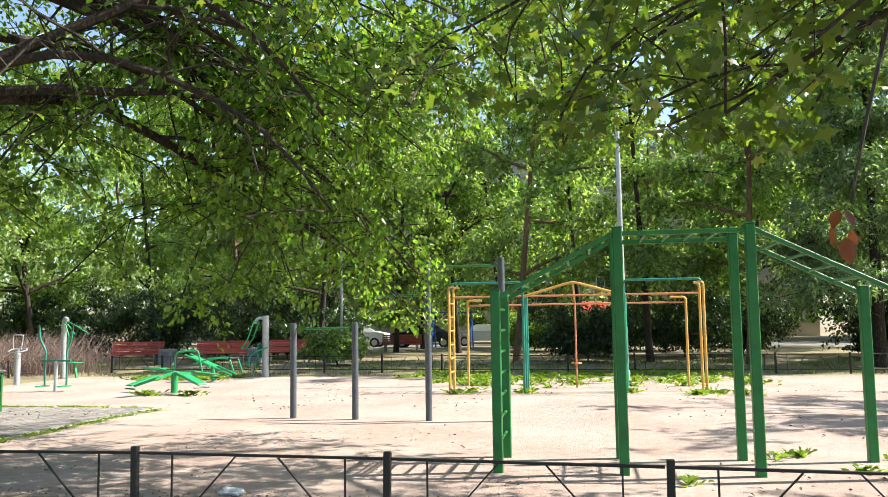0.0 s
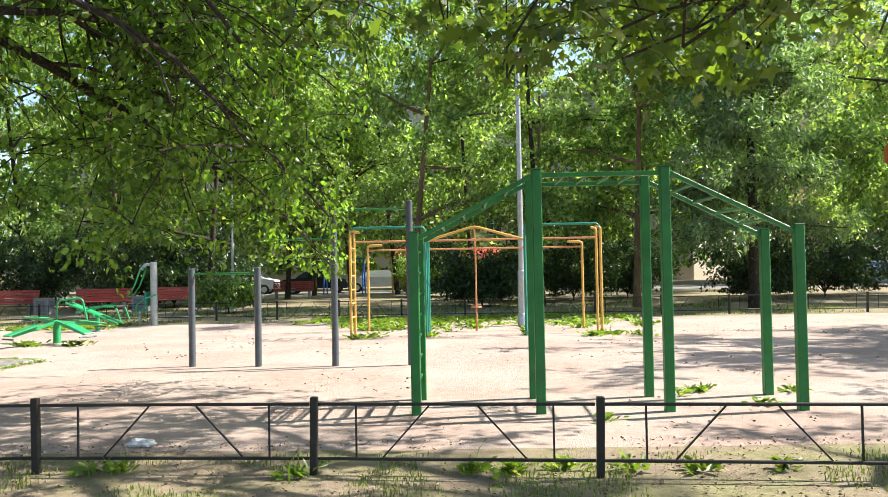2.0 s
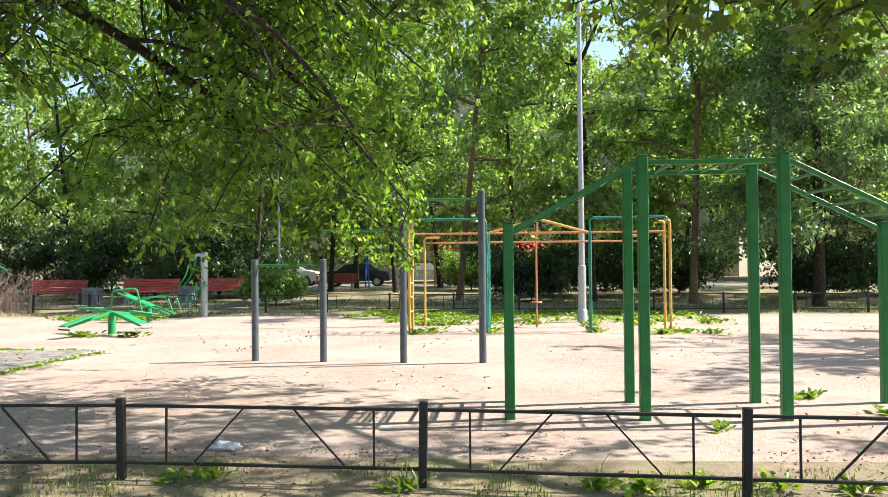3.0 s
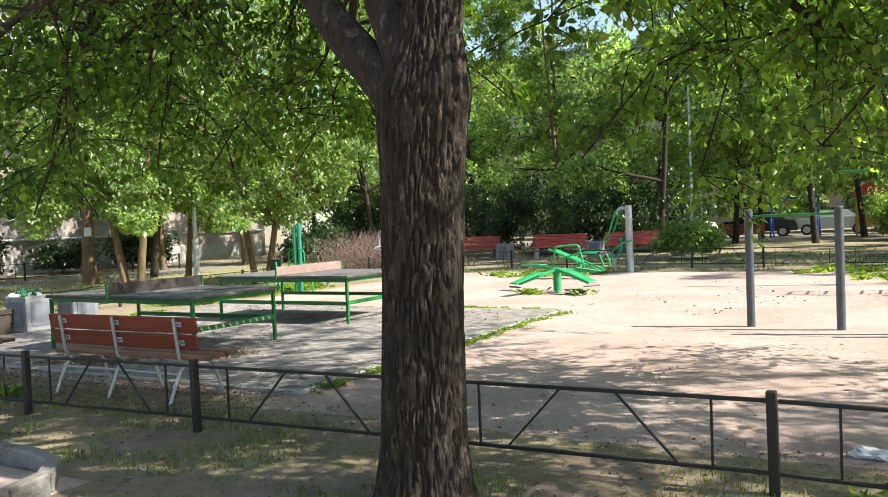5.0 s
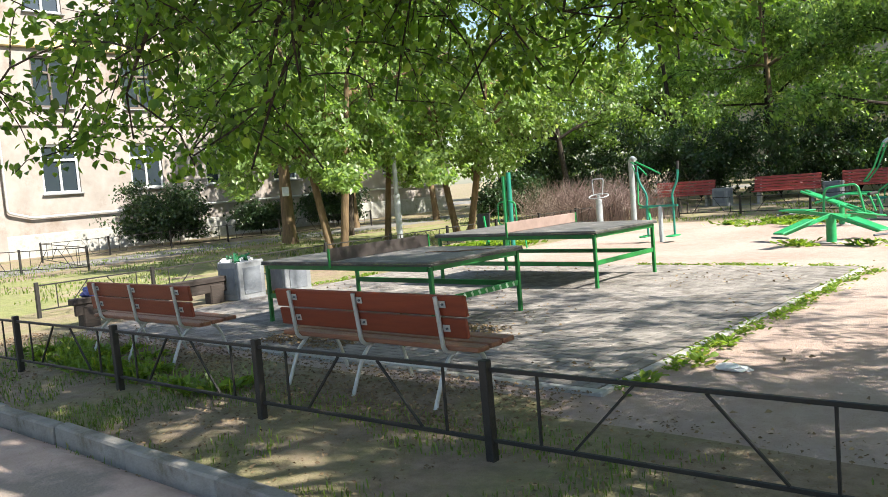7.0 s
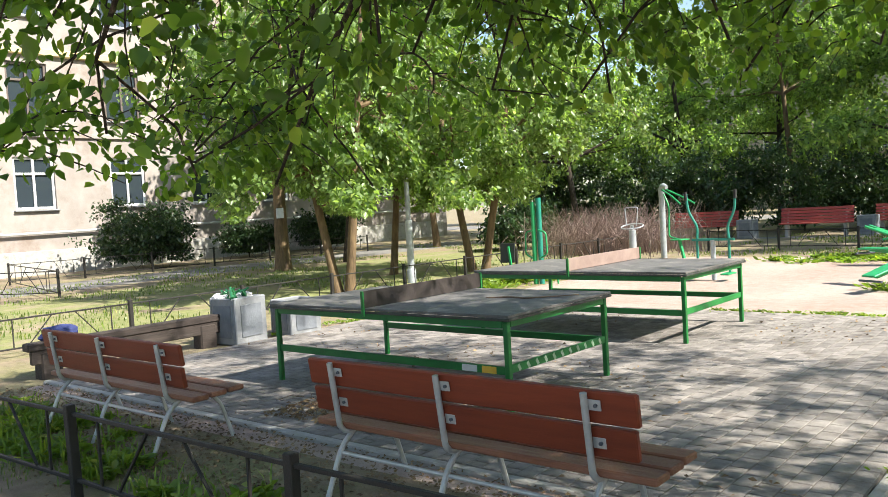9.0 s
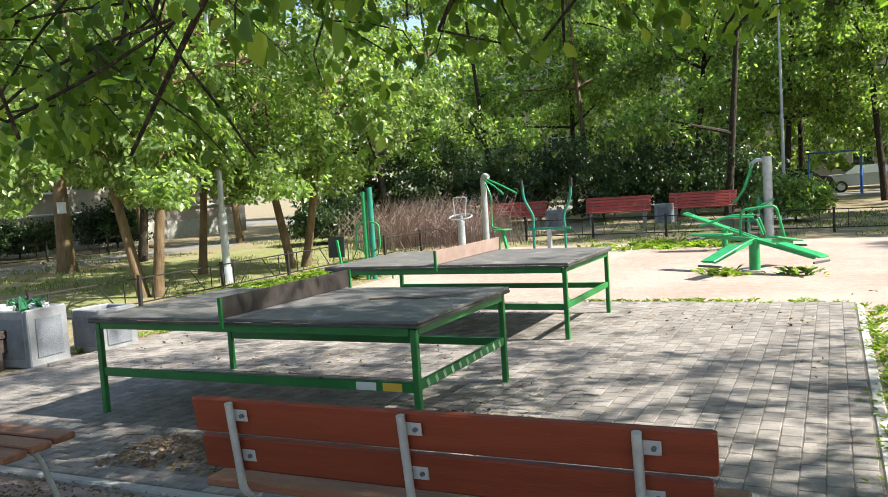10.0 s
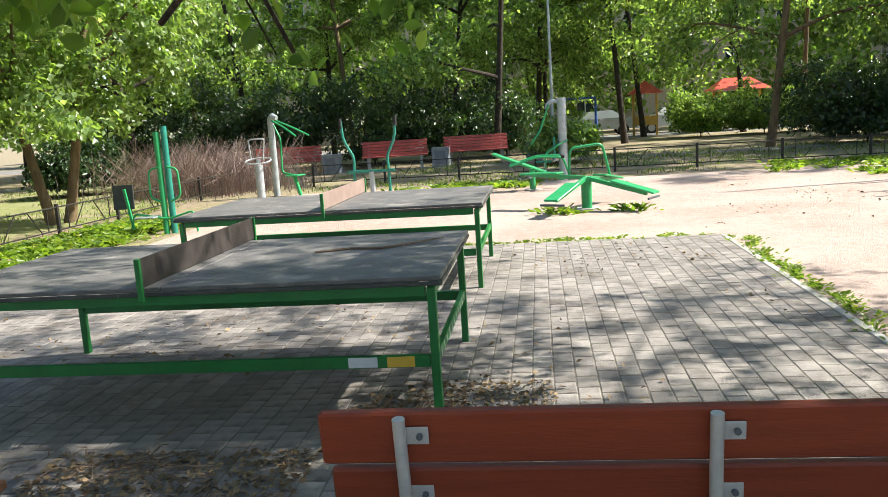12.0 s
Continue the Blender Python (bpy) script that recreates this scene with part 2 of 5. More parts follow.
def ground_mat(name, sand):
    """Trodden earth, with grass tones where the noise says so, pebbles and footmarks."""
    m = bpy.data.materials.new(name)
    m.use_nodes = True
    n, l = m.node_tree.nodes, m.node_tree.links
    bsdf = n["Principled BSDF"]
    tc = n.new("ShaderNodeTexCoord")

    def noise_at(scale, detail=6, rough=0.6):
        t = n.new("ShaderNodeTexNoise")
        t.inputs["Scale"].default_value, t.inputs["Detail"].default_value, t.inputs["Roughness"].default_value = scale, detail, rough
        l.new(tc.outputs["Object"], t.inputs["Vector"])
        return t.outputs["Fac"]

    def ramp(src, p0, p1, c0, c1):
        r = n.new("ShaderNodeValToRGB")
        r.color_ramp.elements[0].position, r.color_ramp.elements[1].position = p0, p1
        r.color_ramp.elements[0].color, r.color_ramp.elements[1].color = (*c0, 1), (*c1, 1)
        l.new(src, r.inputs[0])
        return r.outputs[0]

    def mixed(fac, a, b):
        mx = n.new("ShaderNodeMixRGB")
        l.new(fac, mx.inputs[0])
        l.new(a, mx.inputs[1])
        l.new(b, mx.inputs[2])
        return mx.outputs[0]

    black, white = (0, 0, 0), (1, 1, 1)
    if sand:
        base = ramp(noise_at(7), 0.3, 0.7, (0.3, 0.21, 0.17), (0.41, 0.305, 0.258))
        stain = ramp(noise_at(0.5), 0.4, 0.62, black, (0.6, 0.6, 0.6))
        out = mixed(stain, base, ramp(noise_at(11), 0.3, 0.7, (0.4, 0.325, 0.28), (0.5, 0.42, 0.375)))
        pebble = ramp(noise_at(95, 2), 0.64, 0.68, black, (0.75, 0.75, 0.75))
        out = mixed(pebble, out, ramp(noise_at(40), 0.3, 0.7, (0.17, 0.12, 0.1), (0.3, 0.23, 0.19)))
    else:
        earth = ramp(noise_at(6), 0.3, 0.7, (0.17, 0.122, 0.082), (0.32, 0.245, 0.178))
        green = ramp(noise_at(14), 0.3, 0.7, (0.13, 0.135, 0.045), (0.27, 0.25, 0.11))
        where = ramp(noise_at(0.9, 8, 0.7), 0.42, 0.62, black, (0.85, 0.85, 0.85))
        out = mixed(where, earth, green)
        pebble = ramp(noise_at(80, 2), 0.65, 0.69, black, (0.7, 0.7, 0.7))
        out = mixed(pebble, out, ramp(noise_at(30), 0.3, 0.7, (0.1, 0.08, 0.055), (0.36, 0.3, 0.22)))
    l.new(out, bsdf.inputs["Base Color"])
    bsdf.inputs["Roughness"].default_value = 0.95
    add = n.new("ShaderNodeMath")
    l.new(noise_at(9, 8, 0.7), add.inputs[0])
    l.new(noise_at(60, 4), add.inputs[1])
    bp = n.new("ShaderNodeBump")
    bp.inputs["Strength"].default_value, bp.inputs["Distance"].default_value = 0.7, 0.03
    l.new(add.outputs[0], bp.inputs["Height"])
    l.new(bp.outputs[0], bsdf.inputs["Normal"])
    return m


EARTH = ground_mat("trodden_earth_with_grass", False)
SAND = ground_mat("pinkish_packed_sand", True)
LAWN = mat("thin_lawn", (0.13, 0.15, 0.05), (0.24, 0.24, 0.09), 5, 0.95, 0.8, 45, wear=(0.26, 0.21, 0.14), wscale=0.7, wamount=0.44)

# ---- building helpers ----


def mesh_from(name, verts, faces, material=None, smooth=False):
    me = bpy.data.meshes.new(name)
    me.from_pydata([tuple(v) for v in verts], [], [tuple(f) for f in faces])
    if smooth:
        me.shade_smooth()
    if material:
        me.materials.append(material)
    return me


def raw_mesh(name, verts, faces, material, smooth=False):
    """A mesh from numpy arrays; all faces have the same number of corners."""
    verts, faces = np.asarray(verts, np.float32), np.asarray(faces, np.int32)
    me = bpy.data.meshes.new(name)
    k = faces.shape[1]
    me.vertices.add(len(verts))
    me.vertices.foreach_set("co", verts.ravel())
    me.loops.add(faces.size)
    me.loops.foreach_set("vertex_index", faces.ravel())
    me.polygons.add(len(faces))
    me.polygons.foreach_set("loop_start", np.arange(0, faces.size, k, dtype=np.int32))
    me.update(calc_edges=True)
    if smooth:
        me.shade_smooth()
    me.materials.append(material)
    return me


class Shape:
    """Collects boxes, tubes and sheets that make up one part."""

    def __init__(self):
        self.v, self.f = [], []

    def add(self, verts, faces):
        k = len(self.v)
        self.v += [tuple(p) for p in verts]
        self.f += [tuple(i + k for i in q) for q in faces]
        return self

    def box(self, centre, size, turn=None, bevel=0.0):
        """A box with chamfered long edges; turn is a rotation matrix."""
        sx, sy, sz = (s / 2 for s in size)
        b = min(bevel, 0.45 * min(size))
        if b <= 0:
            pts = [(x, y, z) for z in (-sz, sz) for x, y in ((-sx, -sy), (sx, -sy), (sx, sy), (-sx, sy))]
            fc = [(3, 2, 1, 0), (4, 5, 6, 7), (0, 1, 5, 4), (1, 2, 6, 5), (2, 3, 7, 6), (3, 0, 4, 7)]
        else:
            pts, fc = [], []
            rings = [(-sz, b), (-sz + b, 0), (sz - b, 0), (sz, b)]
            for z, i in rings:
                x, y = sx - i, sy - i
                pts += [(-x + b, -y, z), (x - b, -y, z), (x, -y + b, z), (x, y - b, z), (x - b, y, z), (-x + b, y, z), (-x, y - b, z), (-x, -y + b, z)]
            for r in range(3):
                for i in range(8):
                    j = (i + 1) % 8
                    fc.append((r * 8 + i, r * 8 + j, r * 8 + 8 + j, r * 8 + 8 + i))
            fc += [tuple(range(7, -1, -1)), tuple(range(24, 32))]
        c = Vector(centre)
        return self.add([(turn @ Vector(p) if turn else Vector(p)) + c for p in pts], fc)

    def tube(self, points, radius, sides=10, caps=True):
        """A round bar along points; radius is one number or one a point."""
        pts = [Vector(p) for p in points]
        rad = [radius] * len(pts) if isinstance(radius, (int, float)) else list(radius)
        verts, faces, up = [], [], None
        for i, p in enumerate(pts):
            d = (pts[min(i + 1, len(pts) - 1)] - pts[max(i - 1, 0)]).normalized()
            if up is None:
                up = Vector((0, 0, 1)) if abs(d.z) < 0.9 else Vector((1, 0, 0))
            s = d.cross(up).normalized()
            up = s.cross(d).normalized()
            for k in range(sides):
                a = 2 * math.pi * k / sides
                verts.append(p + (s * math.cos(a) + up * math.sin(a)) * rad[i])
        for i in range(len(pts) - 1):
            for k in range(sides):
                j = (k + 1) % sides
                faces.append((i * sides + k, i * sides + j, (i + 1) * sides + j, (i + 1) * sides + k))
        if caps:
            faces += [tuple(range(sides - 1, -1, -1)), tuple(range((len(pts) - 1) * sides, len(pts) * sides))]
        return self.add(verts, faces)

    def bar(self, a, b, w, h, bevel=0.003):
        """A square bar from a to b: w across, h the other way."""
        a, b = Vector(a), Vector(b)
        d = (b - a).normalized()
        up = Vector((0, 0, 1)) if abs(d.z) < 0.95 else Vector((0, 1, 0))
        s = d.cross(up).normalized()
        u = s.cross(d)
        turn = Matrix((d, s, u)).transposed()
        return self.box((a + b) / 2, ((b - a).length, w, h), turn, bevel)

    def mesh(self, name, material, smooth=False):
        me = mesh_from(name, self.v, self.f, material)
        if smooth:
            me.shade_smooth()
            me.set_sharp_from_angle(angle=radians(40))
        return me


def arc(points, r=0.06, n=5):
    """Rounds the corners of a bent pipe."""
    pts = [Vector(p) for p in points]
    out = [pts[0]]
    for i in range(1, len(pts) - 1):
        a, b, c = pts[i - 1], pts[i], pts[i + 1]
        ra = min(r, (a - b).length * 0.45, (c - b).length * 0.45)
        p, q = b + (a - b).normalized() * ra, b + (c - b).normalized() * ra
        for k in range(n + 1):
            t = k / n
            out.append(p * (1 - t) ** 2 + b * 2 * t * (1 - t) + q * t * t)
    return out + [pts[-1]]


def part(name, shape, material, parent, label="", smooth=False):
    me = shape if isinstance(shape, bpy.types.Mesh) else shape.mesh(name, material, smooth)
    ob = new(name, me)
    ob.parent = parent
    return tagged(ob, label)


def thing(name, place, label, category, group="", kind="", turn=0):
    ob = new(name)
    ob.empty_display_size = 0.2
    ob.matrix_basis = pose(*place, 0, 0, turn)
    return tagged(ob, label, category, group, kind)


def struct(name, shape, material, label, category):
    me = shape if isinstance(shape, bpy.types.Mesh) else shape.mesh(name, material)
    return tagged(new(name, me), label, category, kind="structure")


def sheet(name, x0, y0, x1, y1, z, material, label, category, rough=0.0, step=0.5, seed=0):
    """A ground sheet with softly uneven relief and outline, and a skirt into the soil."""
    nx, ny = max(2, int((x1 - x0) / step)), max(2, int((y1 - y0) / step))
    xs, ys = np.linspace(x0, x1, nx + 1), np.linspace(y0, y1, ny + 1)
    verts, faces = [], []
    for j, y in enumerate(ys):
        for i, x in enumerate(xs):
            edge = i in (0, nx) or j in (0, ny)
            px = x + (noise.noise((x * 0.7, y * 0.7, seed)) * rough * 6 if edge else 0)
            py = y + (noise.noise((x * 0.7, y * 0.7, seed + 9)) * rough * 6 if edge else 0)
            verts.append((px, py, z - 0.05 if edge else z + noise.noise((x * 0.9, y * 0.9, seed + 4)) * rough))
    for j in range(ny):
        for i in range(nx):
            a = j * (nx + 1) + i
            faces.append((a, a + 1, a + nx + 2, a + nx + 1))
    me = mesh_from(name, verts, faces, material, True)
    return struct(name, me, material, label, category)


# ---- trees ----


def leaf_cloud(name, places, directions, length, width, material, rng, sides=2):
    """Leaves as folded blades with pointed tips, one island each."""
    n = len(places)
    d = directions / np.maximum(np.linalg.norm(directions, axis=1, keepdims=True), 1e-6)
    nrm = rng.normal(size=(n, 3)) * 0.55 + np.array([0.1, 0, 0.8])
    s = np.cross(d, nrm)
    s /= np.maximum(np.linalg.norm(s, axis=1, keepdims=True), 1e-6)
    u = np.cross(s, d)
    size = rng.uniform(0.65, 1.25, (n, 1))
    L, W = length * size, width * size
    base, tip = places - d * L * 0.5, places + d * L * 0.5 - u * L * 0.12
    if sides == 1:
        v = np.stack([base, places + s * W * 0.5 + u * W * 0.15, tip, places - s * W * 0.5 + u * W * 0.15], 1).reshape(-1, 3)
        k = np.arange(n)[:, None] * 4
        f = np.concatenate([k + np.array([0, 1, 2]), k + np.array([0, 2, 3])])
    elif sides == 3:
        lobes = np.linspace(0, 2 * math.pi, 11)[:-1]
        reach = np.array([0.62, 0.3, 0.6, 0.28, 0.42, 0.1, 0.42, 0.28, 0.6, 0.3])
        rim = [places + d * L * (r * math.cos(a)) + s * W * (r * math.sin(a)) - u * L * 0.22 * r * r for a, r in zip(lobes, reach)]
        v = np.stack([places] + rim, 1).reshape(-1, 3)
        k = np.arange(n)[:, None] * 11
        f = np.concatenate([k + np.array([0, 1 + i, 1 + (i + 1) % 10]) for i in range(10)])
    else:
        l1, l2 = places - d * L * 0.22 + s * W * 0.42 + u * W * 0.14, places + d * L * 0.14 + s * W * 0.46 + u * W * 0.12
        r1, r2 = places - d * L * 0.22 - s * W * 0.42 + u * W * 0.14, places + d * L * 0.14 - s * W * 0.46 + u * W * 0.12
        v = np.stack([base, l1, l2, tip, r2, r1], 1).reshape(-1, 3)
        k = np.arange(n)[:, None] * 6
        f = np.concatenate([k + np.array([0, 3, 2, 1]), k + np.array([0, 5, 4, 3])])
    return raw_mesh(name, v, f, material)


def grow(rng, start, way, length, droop, wander, n):
    """A branch that wanders and sinks under its weight."""
    p, d = np.array(start, float), np.array(way, float)
    d /= np.linalg.norm(d)
    pts = [p.copy()]
    for i in range(n):
        d = d + rng.normal(size=3) * wander + np.array([0, 0, -droop])
        d /= np.linalg.norm(d)
        p = p + d * length / n
        pts.append(p.copy())
    return pts


def swept(points, n):
    """A bough through given places, softly curved, in n steps."""
    pts = np.array(points, float)
    t = np.linspace(0, len(pts) - 1, n + 1)
    cols = [np.interp(t, range(len(pts)), pts[:, k]) for k in range(3)]
    out = np.stack(cols, 1)
    out[1:-1] = out[1:-1] * 0.5 + (out[:-2] + out[2:]) * 0.25
    return list(out)


def tree(name, x, y, trunk, limbs, label, leafmat, bark, seed, branches=7, twigs=9, leaves=26, reach=(1.6, 3.0), droop=0.1, twig=(0.6, 1.2), leaf=(0.11, 0.055), sides=1, keep=None, sub=5, fold=0.09, bare=2, sink=0.35, sparse=None):
    """trunk: rows of (dx, dy, z, radius); limbs: rows of (row of the trunk, way, length, radius). keep: which places may carry leaves."""
    rng = np.random.default_rng(seed)
    root = thing(name, (x, y, 0), label, "tree")
    tk = Shape()
    tk.tube([(a, b, c) for a, b, c, r in trunk], [r for a, b, c, r in trunk], 12)
    limb_wood, branch_wood, fine = [], [], Shape()

    def clipped(pts):
        """A branch as far as it stays where leaves may grow."""
        for i, q in enumerate(pts):
            if i and q[2] < 3.6 and keep is not None and not keep(np.array([q[0] + x]), np.array([q[1] + y]), np.array([q[2]]))[0]:
                return pts[:i]
        return pts
    spots, ways = [], []
    for row, way, length, radius in limbs:
        wood = Shape()
        if isinstance(way, list):
            limb = swept(way, 8)
        else:
            limb = grow(rng, trunk[row][:3], way, length, droop * sink, 0.1, 8)
        seen = clipped(limb)
        if len(seen) > 1:
            wood.tube(seen, [radius * (1 - 0.8 * i / 8) for i in range(len(seen))], 7, False)
        for _ in range(branches):
            i = rng.integers(bare, 9)
            outward = np.array(limb[i]) - np.array([trunk[row][0], trunk[row][1], limb[i][2]])
            outward = outward / (np.linalg.norm(outward) + 1e-6)
            bw = outward * 0.7 + rng.normal(size=3) * np.array([0.75, 0.75, 0.4]) + np.array([0, 0, 0.1])
            br = grow(rng, limb[i], bw, rng.uniform(*reach), droop, 0.16, sub)
            r0 = radius * (1 - 0.8 * i / 8) * 0.5
            seen = clipped(br)
            if len(seen) > 1 and i < len(clipped(limb)):
                rads = [max(0.008, r0 * (1 - 0.85 * j / sub)) for j in range(len(seen))]
                if sides >= 2:
                    branch_wood.append(Shape().tube(seen, rads, 5, False))
                else:
                    fine.tube(seen, rads, 4, False)
            for _ in range(twigs):
                j = rng.integers(min(2, bare - 1), sub + 1)
                tw = grow(rng, br[j], rng.normal(size=3) * np.array([1, 1, 0.45]), rng.uniform(*twig), droop * 1.6, 0.2, 3)
                if sides >= 2 and len(clipped(tw)) == 4 and (keep is None or keep(np.array([tw[0][0] + x]), np.array([tw[0][1] + y]), np.array([tw[0][2]]))[0]):
                    fine.tube(tw, [0.007, 0.006, 0.005, 0.003], 3, False)
                a = rng.uniform(0.1, 3.0, leaves)
                k = np.minimum(a.astype(int), 2)
                t = (a - k)[:, None]
                tw = np.array(tw)
                q = tw[k] * (1 - t) + tw[k + 1] * t + rng.normal(size=(leaves, 3)) * fold
                spots.append(q)
                ways.append((tw[k + 1] - tw[k]) * 2 + rng.normal(size=(leaves, 3)) * 0.35 + np.array([0, 0, -0.25]))
        limb_wood.append(wood)
    spots, ways = np.concatenate(spots), np.concatenate(ways)
    if keep is not None:
        ok = keep(spots[:, 0] + x, spots[:, 1] + y, spots[:, 2])
        if sparse is not None:
            ok &= sparse(spots[:, 0] + x, spots[:, 1] + y, spots[:, 2])
        spots, ways = spots[ok], ways[ok]
    ok = spots[:, 2] > 0.25
    spots, ways = spots[ok], ways[ok]
    if bark is not None:
        part("trunk", tk, bark, root, smooth=True)
        for wood in limb_wood:
            if not wood.v:
                continue
            part("limb", wood, bark, root, smooth=False)
        for wood in branch_wood:
            part("branch", wood, bark, root, smooth=False)
        if fine.v:
            tagged(part("twig_growth", fine, bark, root), kind="stuff")
    part("crown", leaf_cloud("crown", spots, ways, leaf[0], leaf[1], leafmat, rng, sides), leafmat, root)
    return root

# ---- ground ----
gs = Shape()
ys = [-120, -40, 0, 10, 20, 30, 60, 140, 900]
xs = [-900, -120, -60, -30, -15, 0, 15, 30, 60, 120, 900]
gs.add([(x, y, 0) for y in [-900] + ys for x in xs], [(j * 11 + i, j * 11 + i + 1, j * 11 + i + 12, j * 11 + i + 11) for j in range(9) for i in range(10)])
struct("ground", gs, EARTH, "trodden brown earth with patches of thin grass", "ground")
sheet("playground_sand", -14.1, 6.15, 18, 23.6, 0.006, SAND, "pale pinkish packed sand of the playground", "ground", 0.008, 0.45, 3)
sheet("parking_road", -60, 46, 60, 57, 0.012, ASPHALT, "worn grey asphalt beyond the trees", "road", 0.006, 2.5, 5)
sheet("park_path", -50, 28.9, 30, 33.2, 0.01, ASPHALT, "pale asphalt path in front of the red benches", "path", 0.006, 1.5, 6)
sheet("yard_path", -31, -10, -25.5, 34, 0.01, ASPHALT, "pale asphalt yard path along the house", "path", 0.006, 1.2, 7)
sheet("lawn", -25.4, 5.6, -16.1, 33, 0.006, LAWN, "thin green lawn with bare patches", "lawn", 0.02, 0.8, 12)
sheet("bench_strip", -14.6, 5.95, -5.8, 7.1, 0.024, EARTH, "bare brown earth under the benches", "ground", 0.006, 0.35, 15)
sheet("foot_path", -40, -6, -5.42, 4.49, 0.05, PINKPATH, "pinkish worn footpath behind the kerb", "path", 0.003, 0.12, 8)


def kerb():
    me = Shape().box((0.49, 0, 0.04), (0.99, 0.105, 0.18), None, 0.014).mesh("kerb_stone", KERBSTONE)
    for i in range(22):
        k = tagged(new("kerb_stone", me), "worn grey concrete kerb stone beside the footpath", "kerb", "kerb stones", "structure")
        k.matrix_basis = pose(-6.6 - i, 4.53 + 0.006 * math.sin(i * 2.1), 0.012, 0, 0, 180 + math.sin(i * 3.7))
    s = Shape()
    pts = [(-6.6, 4.53), (-6.0, 4.51), (-5.68, 4.42), (-5.46, 4.2), (-5.38, 3.9), (-5.38, 2.9), (-5.38, 1.5)]
    for (a, b), (c, d) in zip(pts, pts[1:]):
        s.bar((a, b, 0.052), (c, d, 0.052), 0.105, 0.18, 0.012)
    tagged(new("kerb_corner", s.mesh("kerb_corner", KERBSTONE)), "rounded corner of the grey concrete kerb", "kerb", kind="structure")


kerb()

# ---- fences ----


def fence(name, points, height, label, group, bent=0.0):
    """Low welded fence: posts, two rails, uprights and slanting braces."""
    root = thing(name, (*points[0], 0), label, "fence", group)
    x0, y0 = points[0]
    h, z1, z0 = height, height - 0.055, 0.12
    post = Shape().box((0, 0, h / 2 - 0.1), (0.056, 0.056, h + 0.2), None, 0.005).mesh("post", BLACKIRON)
    pick = Shape().box((0, 0, (z0 + z1) / 2), (0.014, 0.014, z1 - z0), None).mesh("upright", BLACKIRON)
    for px, py in points:
        ob = new("post", post)
        ob.parent = root
        ob.matrix_basis = pose(px - x0, py - y0, 0, random.uniform(-1.2, 1.2), random.uniform(-1.2, 1.2), 0)
    for (ax, ay), (bx, by) in zip(points, points[1:]):
        a, b = Vector((ax - x0, ay - y0, 0)), Vector((bx - x0, by - y0, 0))
        d = (b - a).normalized()
        e = d * 0.03
        for z, nm in ((z1, "top_rail"), (z0, "bottom_rail")):
            part(nm, Shape().bar(a + e + Vector((0, 0, z)), b - e + Vector((0, 0, z)), 0.026, 0.022, 0.003), BLACKIRON, root)
        for t in (0.155, 0.845):
            ob = new("upright", pick)
            ob.parent = root
            ob.location = a.lerp(b, t)
        for t0, t1 in ((0.25, 0.415), (0.75, 0.585)):
            p, q = a.lerp(b, t0), a.lerp(b, t1)
            part("brace", Shape().bar((p.x, p.y, z0 + 0.012), (q.x, q.y, z1 - 0.012), 0.016, 0.012, 0.0), BLACKIRON, root)
    return root


FRONT = [(-15.9, 5.3), (-13.8, 5.38), (-11.7, 5.47), (-9.75, 5.55), (-7.74, 5.6), (-5.72, 5.7), (-3.58, 5.8), (-1.457, 5.863), (0.72, 5.75), (2.83, 5.58), (4.95, 5.4), (7.1, 5.2), (9.2, 5.0)]
fence("low_fence", FRONT, 0.58, "low black welded iron fence along the playground", "playground fences")
fence("low_fence", [(-16, 7.4 + 1.95 * i) for i in range(10)] + [(-15.9, 26.2)], 0.56, "low black iron fence beside the lawn", "playground fences")
fence("low_fence", [(-13.9 + 1.95 * i, 25.4 - 0.12 * i) for i in range(16)], 0.6, "low black iron fence at the far side of the sand", "playground fences")
fence("low_fence", [(-29 + 2.2 * i, 10.4 + 0.9 * i) for i in range(3)] + [(-31.5 + 0.4 * i, 13.8 + 2.2 * i) for i in range(7)], 0.7, "low black iron fence in front of the house", "house fences")

# ---- paving ----


